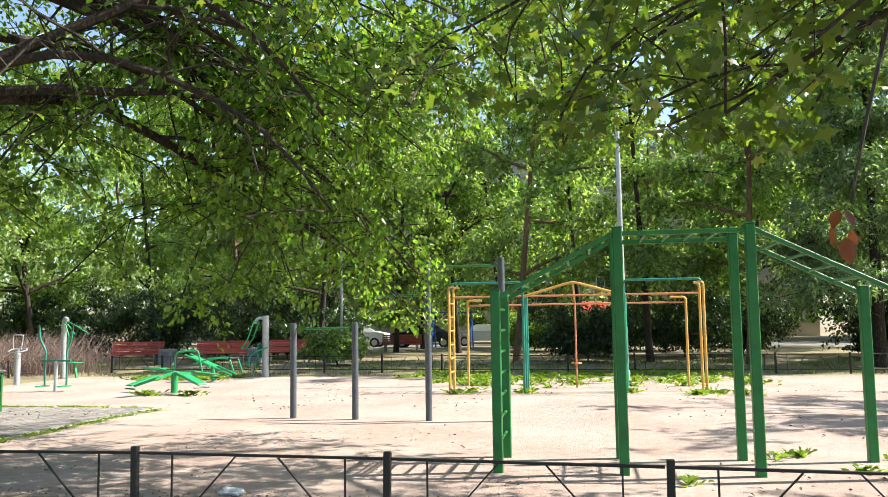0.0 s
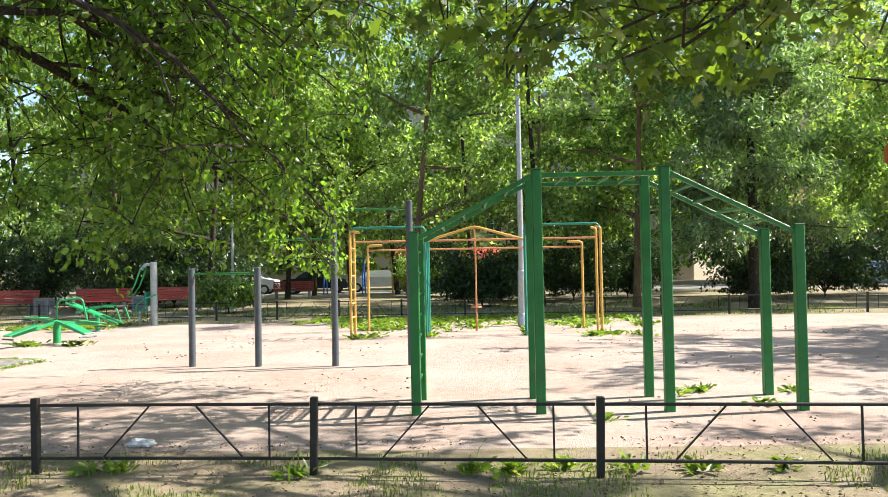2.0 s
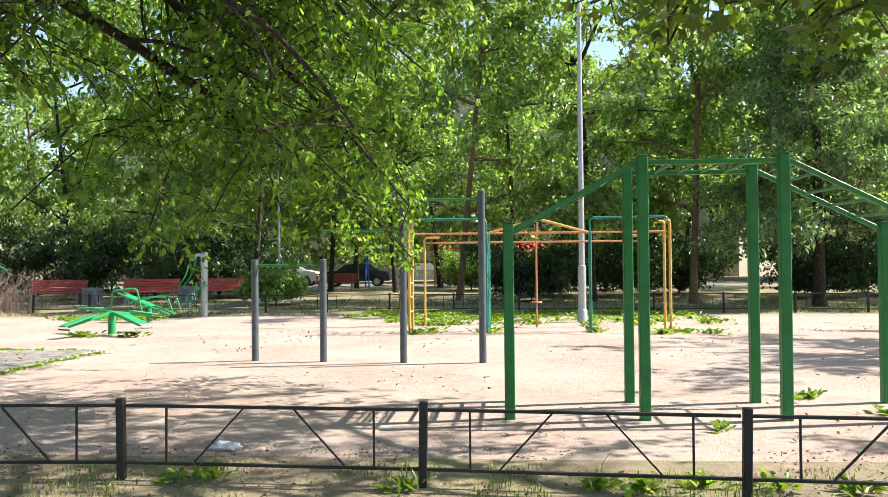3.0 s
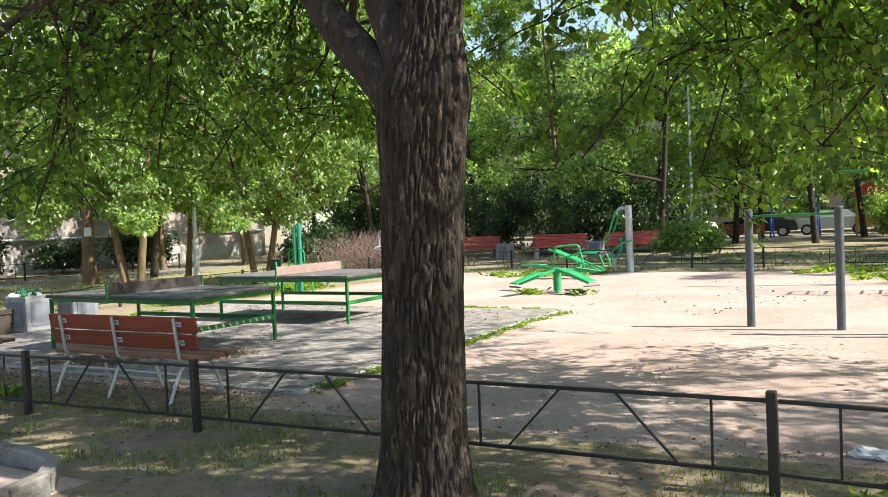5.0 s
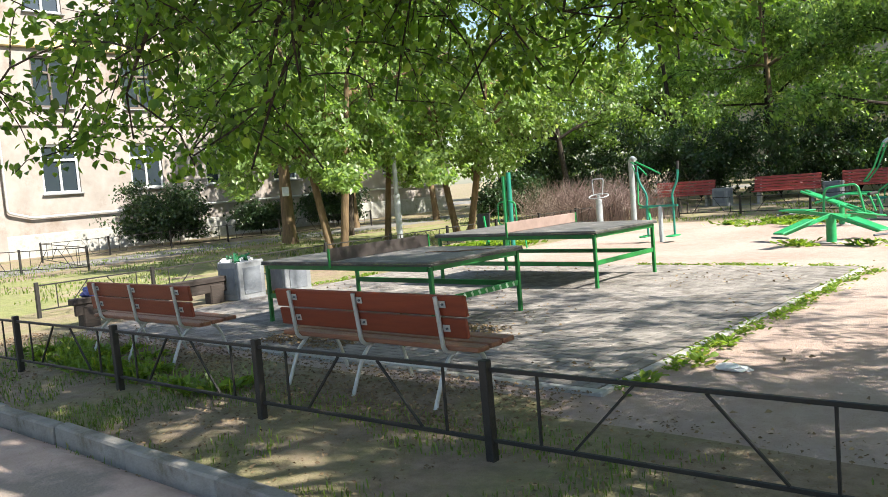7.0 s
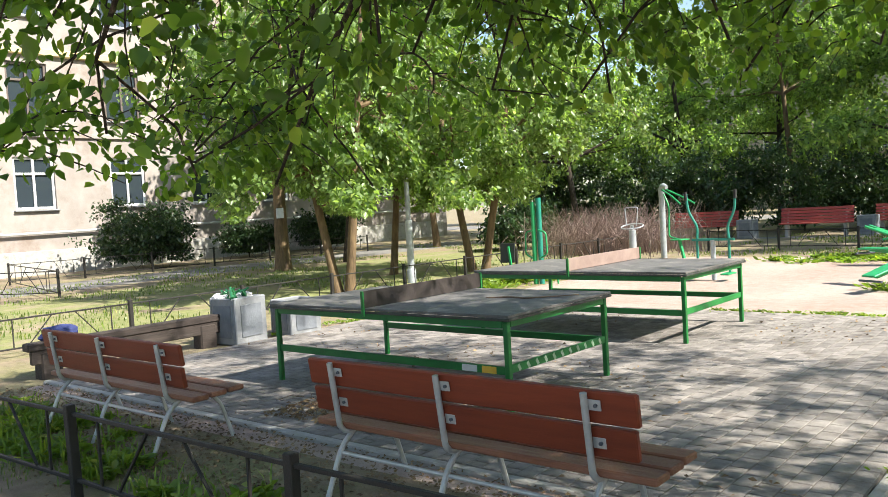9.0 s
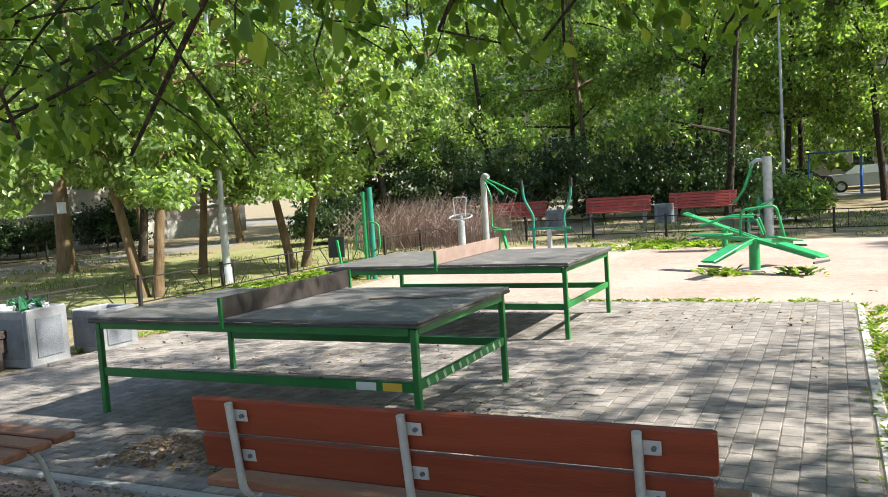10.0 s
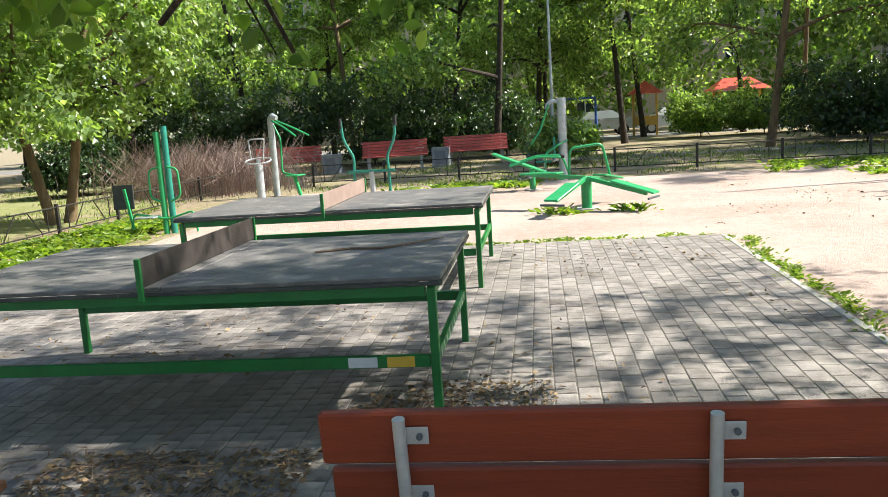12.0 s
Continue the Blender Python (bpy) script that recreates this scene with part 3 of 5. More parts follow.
def paving():
    x0, x1, y0, y1 = -13.62, -5.92, 7.16, 14.0
    base = Shape().box(((x0 + x1) / 2, (y0 + y1) / 2, -0.0065), (x1 - x0 + 0.02, y1 - y0 + 0.02, 0.08), None)
    root = struct("paving", base, JOINT, "grey concrete block paving round the tables", "paving")
    cols, rows = 62, 36
    w, d = (x1 - x0) / cols, (y1 - y0) / rows
    near = []
    rest = Shape()
    me = Shape().box((0, 0, 0), (w - 0.005, d - 0.012, 0.05), None, 0.004).mesh("paving_block", PAVER)
    for i in range(cols):
        for j in range(rows - i % 2):
            px, py = x0 + (i + 0.5) * w, y0 + (j + 0.5 + 0.5 * (i % 2)) * d
            pz = 0.012 + 0.0015 * noise.noise((px * 1.5, py * 1.5, 0)) + random.uniform(-0.001, 0.001)
            tilt = (random.uniform(-0.6, 0.6), random.uniform(-0.6, 0.6), random.uniform(-1.5, 1.5))
            near.append(((px + 8.6) ** 2 + (py - 6.9) ** 2, px, py, pz, tilt))
        if i % 2:
            for py in (y0 + d / 4, y1 - d / 4):
                rest.box((x0 + (i + 0.5) * w, py, 0.012), (w - 0.005, d / 2 - 0.012, 0.05), None, 0.004)
    near.sort()
    for _, px, py, pz, tilt in near[:300]:
        ob = new("paving_block", me)
        ob.parent = root
        ob.matrix_basis = pose(px, py, pz, *tilt)
    for _, px, py, pz, tilt in near[300:]:
        rest.box((px, py, pz), (w - 0.005, d - 0.012, 0.05), pose(0, 0, 0, *tilt).to_3x3(), 0.004)
    tagged(part("paving_blocks", rest, PAVERREST, root), kind="stuff")
    edge = Shape()
    edge.box(((x0 + x1) / 2, y0 - 0.05, -0.014), (x1 - x0 + 0.2, 0.08, 0.11), None, 0.012)
    edge.box((x1 + 0.05, (y0 + y1) / 2, -0.016), (0.08, y1 - y0 + 0.02, 0.1), None, 0.012)
    part("edging", edge, CONCRETE, root, "grey concrete edging strip")


# ---- table tennis tables ----


def table_tennis(x0, y0, x1, y1, top, netmat, label, stickers):
    root = thing("table_tennis_table", ((x0 + x1) / 2, (y0 + y1) / 2, 0), label, "table", "outdoor tables")
    hx, hy = (x1 - x0) / 2, (y1 - y0) / 2
    sheets = Shape().box((-hx / 2 - 0.0015, 0, top - 0.012), (hx - 0.003, 2 * hy, 0.024), None, 0.004)
    part("top_sheet", sheets, TABLETOP, root)
    part("top_sheet", Shape().box((hx / 2 + 0.0015, 0, top - 0.012), (hx - 0.003, 2 * hy, 0.024), None, 0.004), TABLETOP, root)
    part("rim", Shape().bar((-hx, -hy + 0.0, top - 0.036), (hx, -hy, top - 0.036), 0.012, 0.022).bar((-hx, hy, top - 0.036), (hx, hy, top - 0.036), 0.012, 0.022)
         .bar((hx, -hy, top - 0.036), (hx, hy, top - 0.036), 0.012, 0.022).bar((-hx, -hy, top - 0.036), (-hx, hy, top - 0.036), 0.012, 0.022), EDGE, root, "dark worn rim")
    lx, ly, zt = hx - 0.055, hy - 0.05, top - 0.048
    for sx in (-1, 1):
        for sy in (-1, 1):
            part("leg", Shape().box((sx * lx, sy * ly, (zt - 0.02) / 2 - 0.01), (0.044, 0.044, zt + 0.02), None, 0.004), GREEN, root)
    for sy in (-1, 1):
        part("apron", Shape().bar((-lx + 0.03, sy * ly, zt - 0.02), (lx - 0.03, sy * ly, zt - 0.028), 0.04, 0.062), GREEN, root)
        part("stretcher", Shape().bar((-lx + 0.026, sy * ly, 0.36), (lx - 0.026, sy * ly, 0.36), 0.03, 0.062), GREEN, root)
    for sx in (-1, 1):
        part("apron", Shape().bar((sx * lx, -ly + 0.03, zt - 0.02), (sx * lx, ly - 0.03, zt - 0.028), 0.04, 0.062), GREEN, root)
        if sx == -1:
            continue
        st = part("stretcher", Shape().bar((sx * lx, -ly + 0.026, 0.37), (sx * lx, ly - 0.026, 0.37), 0.03, 0.062), GREEN, root)
        if sx == 1 and stickers:
            for k in range(11):
                yy = -ly + 0.12 + k * (2 * ly - 0.24) / 10
                turn = pose(0, 0, 0, 32, 0, 0).to_3x3()
                part("pale_stripe", Shape().box((lx + 0.0165, yy, 0.37), (0.002, 0.03, 0.055), turn), CHALK, st, "pale worn stripe")
    part("cross_bar", Shape().bar((0, -ly, zt - 0.03), (0, ly, zt - 0.03), 0.035, 0.035), GREEN, root)
    nx = -0.08 if stickers else 0.0
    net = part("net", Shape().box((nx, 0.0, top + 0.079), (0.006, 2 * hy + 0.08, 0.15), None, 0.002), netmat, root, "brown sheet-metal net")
    for sy in (-1, 1):
        part("net_post", Shape().box((nx, sy * (hy + 0.045), top + 0.045), (0.03, 0.02, 0.22), None, 0.003), GREEN, net, "green net post")
    if stickers:
        part("sticker", Shape().box((lx - 0.37, -ly - 0.0165, 0.36), (0.15, 0.002, 0.052)), WHITESTICK, root, "white paper sticker")
        part("sticker", Shape().box((lx - 0.175, -ly - 0.0165, 0.36), (0.14, 0.002, 0.054)), YELSTICK, root, "yellow paper sticker")
    return root


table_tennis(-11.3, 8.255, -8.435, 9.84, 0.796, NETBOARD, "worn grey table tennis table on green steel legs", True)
table_tennis(-11.29, 11.49, -8.45, 13.22, 0.806, NETSUNLIT, "sunlit grey table tennis table on green steel legs", False)

# ---- near benches ----


def park_bench():
    root = thing("park_bench", (-7.49, 6.4, 0), "red-brown stained plank bench on grey steel frames", "bench", "benches by the tables")
    half = 1.05
    tilt = pose(0, 0, 0, 8, 0, 0).to_3x3()
    part("back_board", Shape().box((0, 0.02, 0.73), (2 * half, 0.034, 0.15), tilt, 0.007), BOARD, root)
    part("back_board", Shape().box((0, 0.042, 0.57), (2 * half - 0.04, 0.034, 0.145), tilt, 0.007), BOARD, root)
    for k in range(3):
        part("seat_board", Shape().box((0.02, 0.115 + 0.145 * k, 0.42 + 0.006 * k), (2 * half + 0.06, 0.13, 0.038), None, 0.007), SEATBOARD, root)
    for x in (-0.83, -0.04, 0.81):
        fr = part("frame", Shape().tube(arc([(x, -0.03, 0.795), (x, 0.02, 0.42), (x, 0.06, 0.385), (x, 0.46, 0.39)], 0.07), 0.017, 10), SILVER, root, "grey painted steel frame", True)
        part("rear_leg", Shape().tube(arc([(x, 0.14, 0.39), (x, 0.02, 0.3), (x, -0.13, -0.02)], 0.08), 0.016, 8), SILVER, fr, smooth=True)
        part("front_leg", Shape().tube(arc([(x, 0.34, 0.39), (x, 0.45, 0.3), (x, 0.56, -0.02)], 0.08), 0.016, 8), SILVER, fr, smooth=True)
        for z, y in ((0.753, -0.012), (0.703, -0.004), (0.578, 0.02), (0.528, 0.028)):
            if z in (0.753, 0.578):
                part("bracket", Shape().box((x + 0.04, y + 0.004, z - 0.012), (0.065, 0.006, 0.05), tilt, 0.002), SILVER, fr)
                part("bolt", Shape().tube([(x + 0.05, y + 0.002, z - 0.012), (x + 0.05, y - 0.01, z - 0.012)], 0.009, 8), DARKPOST, fr, "dark bolt")
    part("tie_bar", Shape().tube([(-0.83, 0.02, 0.27), (0.81, 0.02, 0.27)], 0.012, 8), SILVER, root, smooth=True)
    return root


bench = park_bench()
tagged(copy_thing(bench, pose(-10.85, 6.33, 0)), "red-brown stained plank bench beside tall weeds")

# ---- monkey bars ----


def monkey_bars():
    root = thing("monkey_bars", (1.33, 8.13, 0), "green painted steel monkey bars with an arched ladder", "monkey bars")
    xs, hs, w = [0, 1.29, 2.61, 3.96], [1.9, 2.53, 2.53, 1.9], 0.98
    for x, h in zip(xs, hs):
        for y in (0, w):
            part("post", Shape().box((x, y, h / 2 - 0.05), (0.1, 0.1, h + 0.1), None, 0.008), GREEN, root)
            part("cap", Shape().box((x, y, h + 0.006), (0.106, 0.106, 0.012), None, 0.003), GREEN, root)
    for i in range(3):
        a, b = (xs[i] + 0.05 * (i > -1), hs[i] - 0.06), (xs[i + 1] - 0.05, hs[i + 1] - 0.06)
        for y in (0.0, w):
            part("side_rail", Shape().bar((a[0], y, a[1]), (b[0], y, b[1]), 0.045, 0.045), BARGREEN, root)
        for k in range(1, 5):
            t = k / 5
            x, z = a[0] + (b[0] - a[0]) * t, a[1] + (b[1] - a[1]) * t
            part("rung", Shape().tube([(x, 0.02, z), (x, w - 0.02, z)], 0.015, 8), BARGREEN, root, smooth=True)
    for k in range(7):
        z = 0.3 + 0.235 * k
        part("ladder_rung", Shape().tube([(0, 0.05, z), (0, w - 0.05, z)], 0.016, 8), BARGREEN, root, smooth=True)
    return root


monkey_bars()

# ---- pull-up posts ----


def pull_up():
    root = thing("pull_up_bars", (-2.63, 12.74, 0), "dark grey steel posts with green pull-up bars", "pull-up bar")
    rel = [(0, 0, 1.58), (1.11, -0.1, 1.58), (2.38, -0.26, 2.58), (3.58, -0.22, 2.6)]
    for x, y, h in rel:
        p = part("post", Shape().tube([(x, y, -0.1), (x, y, h)], 0.055, 16), DARKPOST, root, smooth=True)
        part("cap", Shape().tube([(x, y, h), (x, y, h + 0.012)], [0.058, 0.045], 16), DARKPOST, p, smooth=True)
    for (a, b, h), (c, d, g), z in ((rel[0], rel[1], 1.5), (rel[1], rel[2], 2.02), (rel[2], rel[3], 2.48)):
        part("bar", Shape().tube([(a, b, z), (c, d, z)], 0.017, 8), BARGREEN, root, "green painted bar", True)


pull_up()

# ---- yellow climbing frame ----


def climbing_frame():
    root = thing("climbing_frame", (2.0, 17.6, 0), "yellow and teal pipe climbing frame with worn paint", "climbing frame")
    r = 0.03
    for sx, top in ((-1, 2.36), (1, 2.36)):
        x = sx * 2.76
        for y in (0, 0.62):
            part("leg", Shape().tube(arc([(x, y, -0.05), (x, y, top), (x - sx * 0.12, y, top + 0.02)], 0.08), r, 10), YELLOW, root, smooth=True)
        part("leg", Shape().tube(arc([(x - sx * 0.15, 1.9, -0.05), (x - sx * 0.15, 1.9, 2.1), (x - sx * 0.5, 1.9, 2.1)], 0.08), r, 10), YELLOW, root, smooth=True)
        part("top_bar", Shape().tube(arc([(x - sx * 0.02, 0.0, 2.3), (x - sx * 0.06, 0, 2.44), (sx * 1.1, 0, 2.44), (sx * 1.1, 0, 2.1)], 0.1), 0.026, 10), TEAL, root, "teal painted pipe", True)
        for y in (0.02, 0.5, 0.9):
            part("teal_post", Shape().tube([(sx * 1.1 + 0.05 * y, y * 0.6, -0.05), (sx * 1.1 + 0.05 * y, y * 0.6, 2.14)], 0.032, 10), TEAL, root, "teal painted pipe post", True)
        part("gable_bar", Shape().tube(arc([(sx * 1.1, 0.1, 2.12), (sx * 0.12, 0.1, 2.4), (0, 0.1, 2.42)], 0.06), r, 10), YELLOW, root, smooth=True)
    for z, y, x in ((2.14, 0.3, 2.7), (1.98, 1.9, 2.6)):
        part("long_bar", Shape().tube([(-x, y, z), (x, y, z)], 0.022, 8), ORANGEBAR, root, "worn orange pipe", True)
    for k in range(6):
        part("rung", Shape().tube([(-2.76, 0.0, 0.45 + 0.31 * k), (-2.76, 0.62, 0.45 + 0.31 * k)], 0.018, 8), YELLOW, root, smooth=True)
    cp = part("centre_pole", Shape().tube([(0.02, 1.5, -0.05), (0.02, 1.5, 2.0), (0.0, 0.1, 2.4)], 0.022, 8), ORANGEBAR, root, "brown worn pole", True)
    part("foot_plate", Shape().tube([(0.02, 1.5, 0.56), (0.02, 1.5, 0.6)], [0.13, 0.12], 12), ORANGEBAR, cp)


climbing_frame()

# ---- poles ----


def flag_pole(x, y, h, r, label, name, cat):
    root = thing(name, (x, y, 0), label, cat)
    part("shaft", Shape().tube([(0, 0, -0.1), (0, 0, 1.4), (0, 0, 1.42), (0, 0, h)], [r, r, r * 0.75, r * 0.5], 14), GREYSTEEL, root, smooth=True)
    part("base_sleeve", Shape().tube([(0, 0, -0.05), (0, 0, 0.3), (0, 0, 0.33)], [r * 1.25, r * 1.25, r], 14), GREYSTEEL, root, smooth=True)
    return root


flag_pole(3.2, 20.6, 8.4, 0.1, "tall pale grey steel lighting mast", "lamp_post", "lamp post")
flag_pole(-17.1, 16.6, 5.3, 0.078, "pale grey concrete lamp post among the trees", "lamp_post", "lamp post")
flag_pole(-7.47, 31.3, 7.0, 0.07, "thin grey steel lamp post", "lamp_post", "lamp post")

# ---- outdoor gym ----


def star_press(x, y):
    root = thing("leg_press_station", (x, y, 0), "green outdoor leg press with four slanted seats", "exercise machine", "outdoor gym")
    part("base_plate", Shape().tube([(0, 0, -0.02), (0, 0, 0.03)], 0.2, 16), CONCRETE, root, "grey concrete footing")
    part("column", Shape().tube([(0, 0, 0), (0, 0, 0.5)], 0.085, 14), GYMGREEN, root, smooth=True)
    for a, up in ((-30, 0.0), (60, 0.12), (150, 0.3), (240, 0.0)):
        c, s = math.cos(radians(a)), math.sin(radians(a))
        arm = part("arm", Shape().bar((0, 0, 0.5), (c * 1.0, s * 1.0, 0.26 + up), 0.06, 0.06), GYMGREEN, root)
        part("seat", Shape().bar((c * 0.45, s * 0.45, 0.46 + up * 0.4), (c * 1.15, s * 1.15, 0.27 + up), 0.24, 0.03, 0.01), GYMGREEN, arm, "green sloping seat board")
        part("foot_bar", Shape().tube([(c * 1.1 - s * 0.2, s * 1.1 + c * 0.2, 0.2 + up), (c * 1.1 + s * 0.2, s * 1.1 - c * 0.2, 0.2 + up)], 0.018, 8), DARKPOST, arm, "dark foot bar", True)
    for y1 in (0.45,):
        part("handle", Shape().tube(arc([(-0.25, y1, 0.45), (-0.22, y1, 0.95), (0.3, y1 + 0.1, 1.0), (0.42, y1 + 0.1, 0.45)], 0.1), 0.022, 10), GYMGREEN, root, smooth=True)


def pull_station(x, y, turn, label, k):
    root = thing("pull_down_station", (x, y, 0), label, "exercise machine", "outdoor gym", turn=turn)
    root.scale = (k, k, k)
    part("column", Shape().tube([(0, 0, -0.05), (0, 0, 1.95)], 0.085, 14), GREYSTEEL, root, "pale grey steel column", True)
    part("cap", Shape().tube(arc([(0, 0, 1.93), (0.05, 0, 2.03), (0.2, 0, 1.98)], 0.08), [0.085] * 7 + [0.06], 12), GREYSTEEL, root, smooth=True)
    for s in (-0.16, 0.16):
        part("lever", Shape().tube(arc([(0.1, s * 0.5, 1.92), (0.55, s, 1.72), (0.95, s * 1.7, 1.5)], 0.1), 0.024, 10), GYMGREEN, root, "green lever arm", True)
    part("push_bar", Shape().tube(arc([(0.1, -0.02, 1.8), (0.28, -0.02, 1.45), (0.24, -0.02, 0.6), (0.7, -0.02, 0.5)], 0.1), 0.024, 10), GYMGREEN, root, smooth=True)
    seat = part("seat", Shape().box((0.62, 0, 0.52), (0.4, 0.36, 0.035), None, 0.012), GYMGREEN, root, "green seat board")
    part("seat_post", Shape().bar((0.6, 0, 0.5), (0.75, 0, -0.02), 0.07, 0.07), GYMGREEN, seat)


def lift_station(x, y):
    root = thing("arm_press_station", (x, y, 0), "tall grey steel exercise post with a green hanging frame", "exercise machine", "outdoor gym")
    part("column", Shape().tube([(0, 0, -0.05), (0, 0, 1.86)], 0.1, 16), GREYSTEEL, root, "pale grey steel column", True)
    part("head", Shape().tube(arc([(-0.05, 0, 1.76), (-0.2, 0, 1.8), (-0.32, 0, 1.72), (-0.34, 0, 1.62)], 0.06), 0.045, 12), GREYSTEEL, root, smooth=True)
    part("swing_frame", Shape().tube(arc([(-0.3, -0.2, 1.7), (-0.5, -0.2, 1.15), (-0.72, -0.2, 0.85), (-0.72, 0.2, 0.85), (-0.5, 0.2, 1.15), (-0.3, 0.2, 1.7), (-0.3, -0.2, 1.7)], 0.06), 0.022, 10), GYMGREEN, root, "green hanging frame", True)
    part("seat", Shape().box((-0.45, 0, 0.45), (0.36, 0.34, 0.04), None, 0.012), TEAL, root, "teal seat board")
    part("backrest", Shape().box((-0.2, 0, 0.78), (0.05, 0.32, 0.42), None, 0.012), TEAL, root, "teal backrest")
    part("seat_post", Shape().bar((-0.42, 0, 0.44), (-0.42, 0, -0.02), 0.06, 0.06), GREYSTEEL, root)
    for s in (-0.3, 0.3):
        part("handle", Shape().tube(arc([(0.1, s * 0.3, 0.9), (-0.15, s, 0.8), (-0.4, s, 0.62), (-0.42, s, 0.3)], 0.08), 0.02, 10), GYMGREEN, root, smooth=True)


def walker(x, y):
    root = thing("air_walker", (x, y, 0), "teal and green air walker with two tall handles", "exercise machine", "outdoor gym")
    part("stand", Shape().tube([(0, 0, -0.05), (0, 0, 0.75)], 0.045, 12), GREYSTEEL, root, smooth=True)
    part("cross_bar", Shape().bar((-0.4, 0, 0.76), (0.4, 0, 0.76), 0.045, 0.045), TEAL, root)
    for s in (-1, 1):
        arm = part("swing_arm", Shape().tube(arc([(s * 0.46, -0.05, 1.62), (s * 0.44, -0.03, 1.3), (s * 0.28, 0, 1.0), (s * 0.3, 0, 0.78), (s * 0.3, 0, 0.16)], 0.12), 0.024, 10), TEAL, root, smooth=True)
        part("footrest", Shape().box((s * 0.3, -0.08, 0.14), (0.16, 0.4, 0.03), None, 0.01), GYMGREEN, arm, "green footrest")
        part("grip", Shape().tube([(s * 0.462, -0.05, 1.5), (s * 0.468, -0.055, 1.66)], 0.03, 10), RUBBER, arm, "black rubber grip", True)


def wheel_column(x, y, k):
    root = thing("waist_twister", (x, y, 0), "grey steel column with looped hand rails", "exercise machine", "outdoor gym")
    root.scale = (k, k, k)
    part("column", Shape().tube([(0, 0, -0.05), (0, 0, 1.02)], 0.095, 14), GREYSTEEL, root, smooth=True)
    ring = [(0.3 * math.cos(a), 0.22 * math.sin(a), 1.12 + 0.06 * math.sin(a)) for a in np.linspace(0, 2 * math.pi, 20)]
    part("hand_ring", Shape().tube(ring, 0.018, 8), GREYSTEEL, root, smooth=True)
    part("upper_loop", Shape().tube(arc([(-0.16, 0, 1.14), (-0.19, 0, 1.62), (0.19, 0, 1.62), (0.12, 0, 1.14)], 0.07), 0.016, 8), GREYSTEEL, root, smooth=True)
    part("collar", Shape().tube([(0, 0, 1.0), (0, 0, 1.15)], 0.05, 12), GREYSTEEL, root, smooth=True)


def mast_station(x, y, k):
    root = thing("chest_press_station", (x, y, 0), "green exercise mast with looped handles and seat", "exercise machine", "outdoor gym")
    root.scale = (k, k, k)
    part("column", Shape().tube([(0.06, 0, -0.05), (0.06, 0, 2.15)], 0.065, 14), TEAL, root, smooth=True)
    part("front_post", Shape().tube([(-0.08, -0.05, 0.0), (-0.08, -0.05, 2.05)], 0.06, 12), GYMGREEN, root, smooth=True)
    for s in (-1, 1):
        part("handle_loop", Shape().tube(arc([(s * 0.08, -0.1, 1.35), (s * 0.3, -0.1, 1.3), (s * 0.32, -0.1, 0.75), (s * 0.1, -0.1, 0.65)], 0.1), 0.022, 10), GYMGREEN, root, smooth=True)
    part("seat", Shape().box((-0.4, -0.15, 0.36), (0.42, 0.36, 0.04), None, 0.012), GREYSTEEL, root)
    part("foot_frame", Shape().tube(arc([(-0.75, -0.2, 0.1), (-0.65, -0.2, 0.45), (0.0, -0.1, 0.3), (0.55, -0.1, 0.45), (0.6, -0.1, 0.02)], 0.1), 0.022, 10), GYMGREEN, root, smooth=True)
    back = part("back_plate", Shape().box((-0.95, 0, 0.78), (0.42, 0.04, 0.5), pose(0, 0, 0, -6, 0, 8).to_3x3(), 0.01), BLACKPLATE, root, "black back plate")
    part("plate_stem", Shape().bar((-0.9, -0.04, 0.95), (-0.78, -0.04, 0.12), 0.05, 0.05), GYMGREEN, back)


def sit_up_bench(x, y):
    root = thing("sit_up_bench", (x, y, 0), "green sloping sit-up bench with twin steel rails", "exercise machine", "outdoor gym")
    part("base_plate", Shape().tube([(0, 0, -0.02), (0, 0, 0.03)], 0.17, 16), CONCRETE, root, "grey concrete footing")
    part("column", Shape().tube([(0, 0, 0), (0, 0, 0.46)], 0.06, 12), GYMGREEN, root, smooth=True)
    for s in (-0.17, 0.17):
        part("rail", Shape().tube(arc([(-0.78, s, 0.78), (0.32, s, 0.33), (0.62, s, 0.2)], 0.1), 0.028, 10), GYMGREEN, root, smooth=True)
        part("upper_rail", Shape().tube(arc([(-0.45, s * 1.6, 0.52), (0.1, s * 1.6, 0.68), (0.62, s * 1.6, 0.66), (0.74, s * 1.6, 0.3)], 0.1), 0.022, 10), GYMGREEN, root, smooth=True)
    part("bench_board", Shape().bar((-0.62, 0, 0.73), (0.1, 0, 0.44), 0.26, 0.03, 0.01), GYMGREEN, root, "green sloping board")
    part("foot_roller", Shape().tube([(0.62, -0.3, 0.66), (0.62, 0.3, 0.66)], 0.035, 10), RUBBER, root, "black foot roller", True)
    part("cross_tie", Shape().bar((0, -0.28, 0.44), (0, 0.28, 0.44), 0.05, 0.05), GYMGREEN, root)


star_press(-7.23, 17.3)
sit_up_bench(-8.1, 21.1)
pull_station(-14.15, 23.1, -20, "grey and green lat pull-down station", 0.92)
lift_station(-7.4, 23.2)
walker(-10.76, 17.95)
wheel_column(-13.48, 20.1, 0.86)
mast_station(-13.92, 16.93, 0.8)

# ---- far benches and bins ----


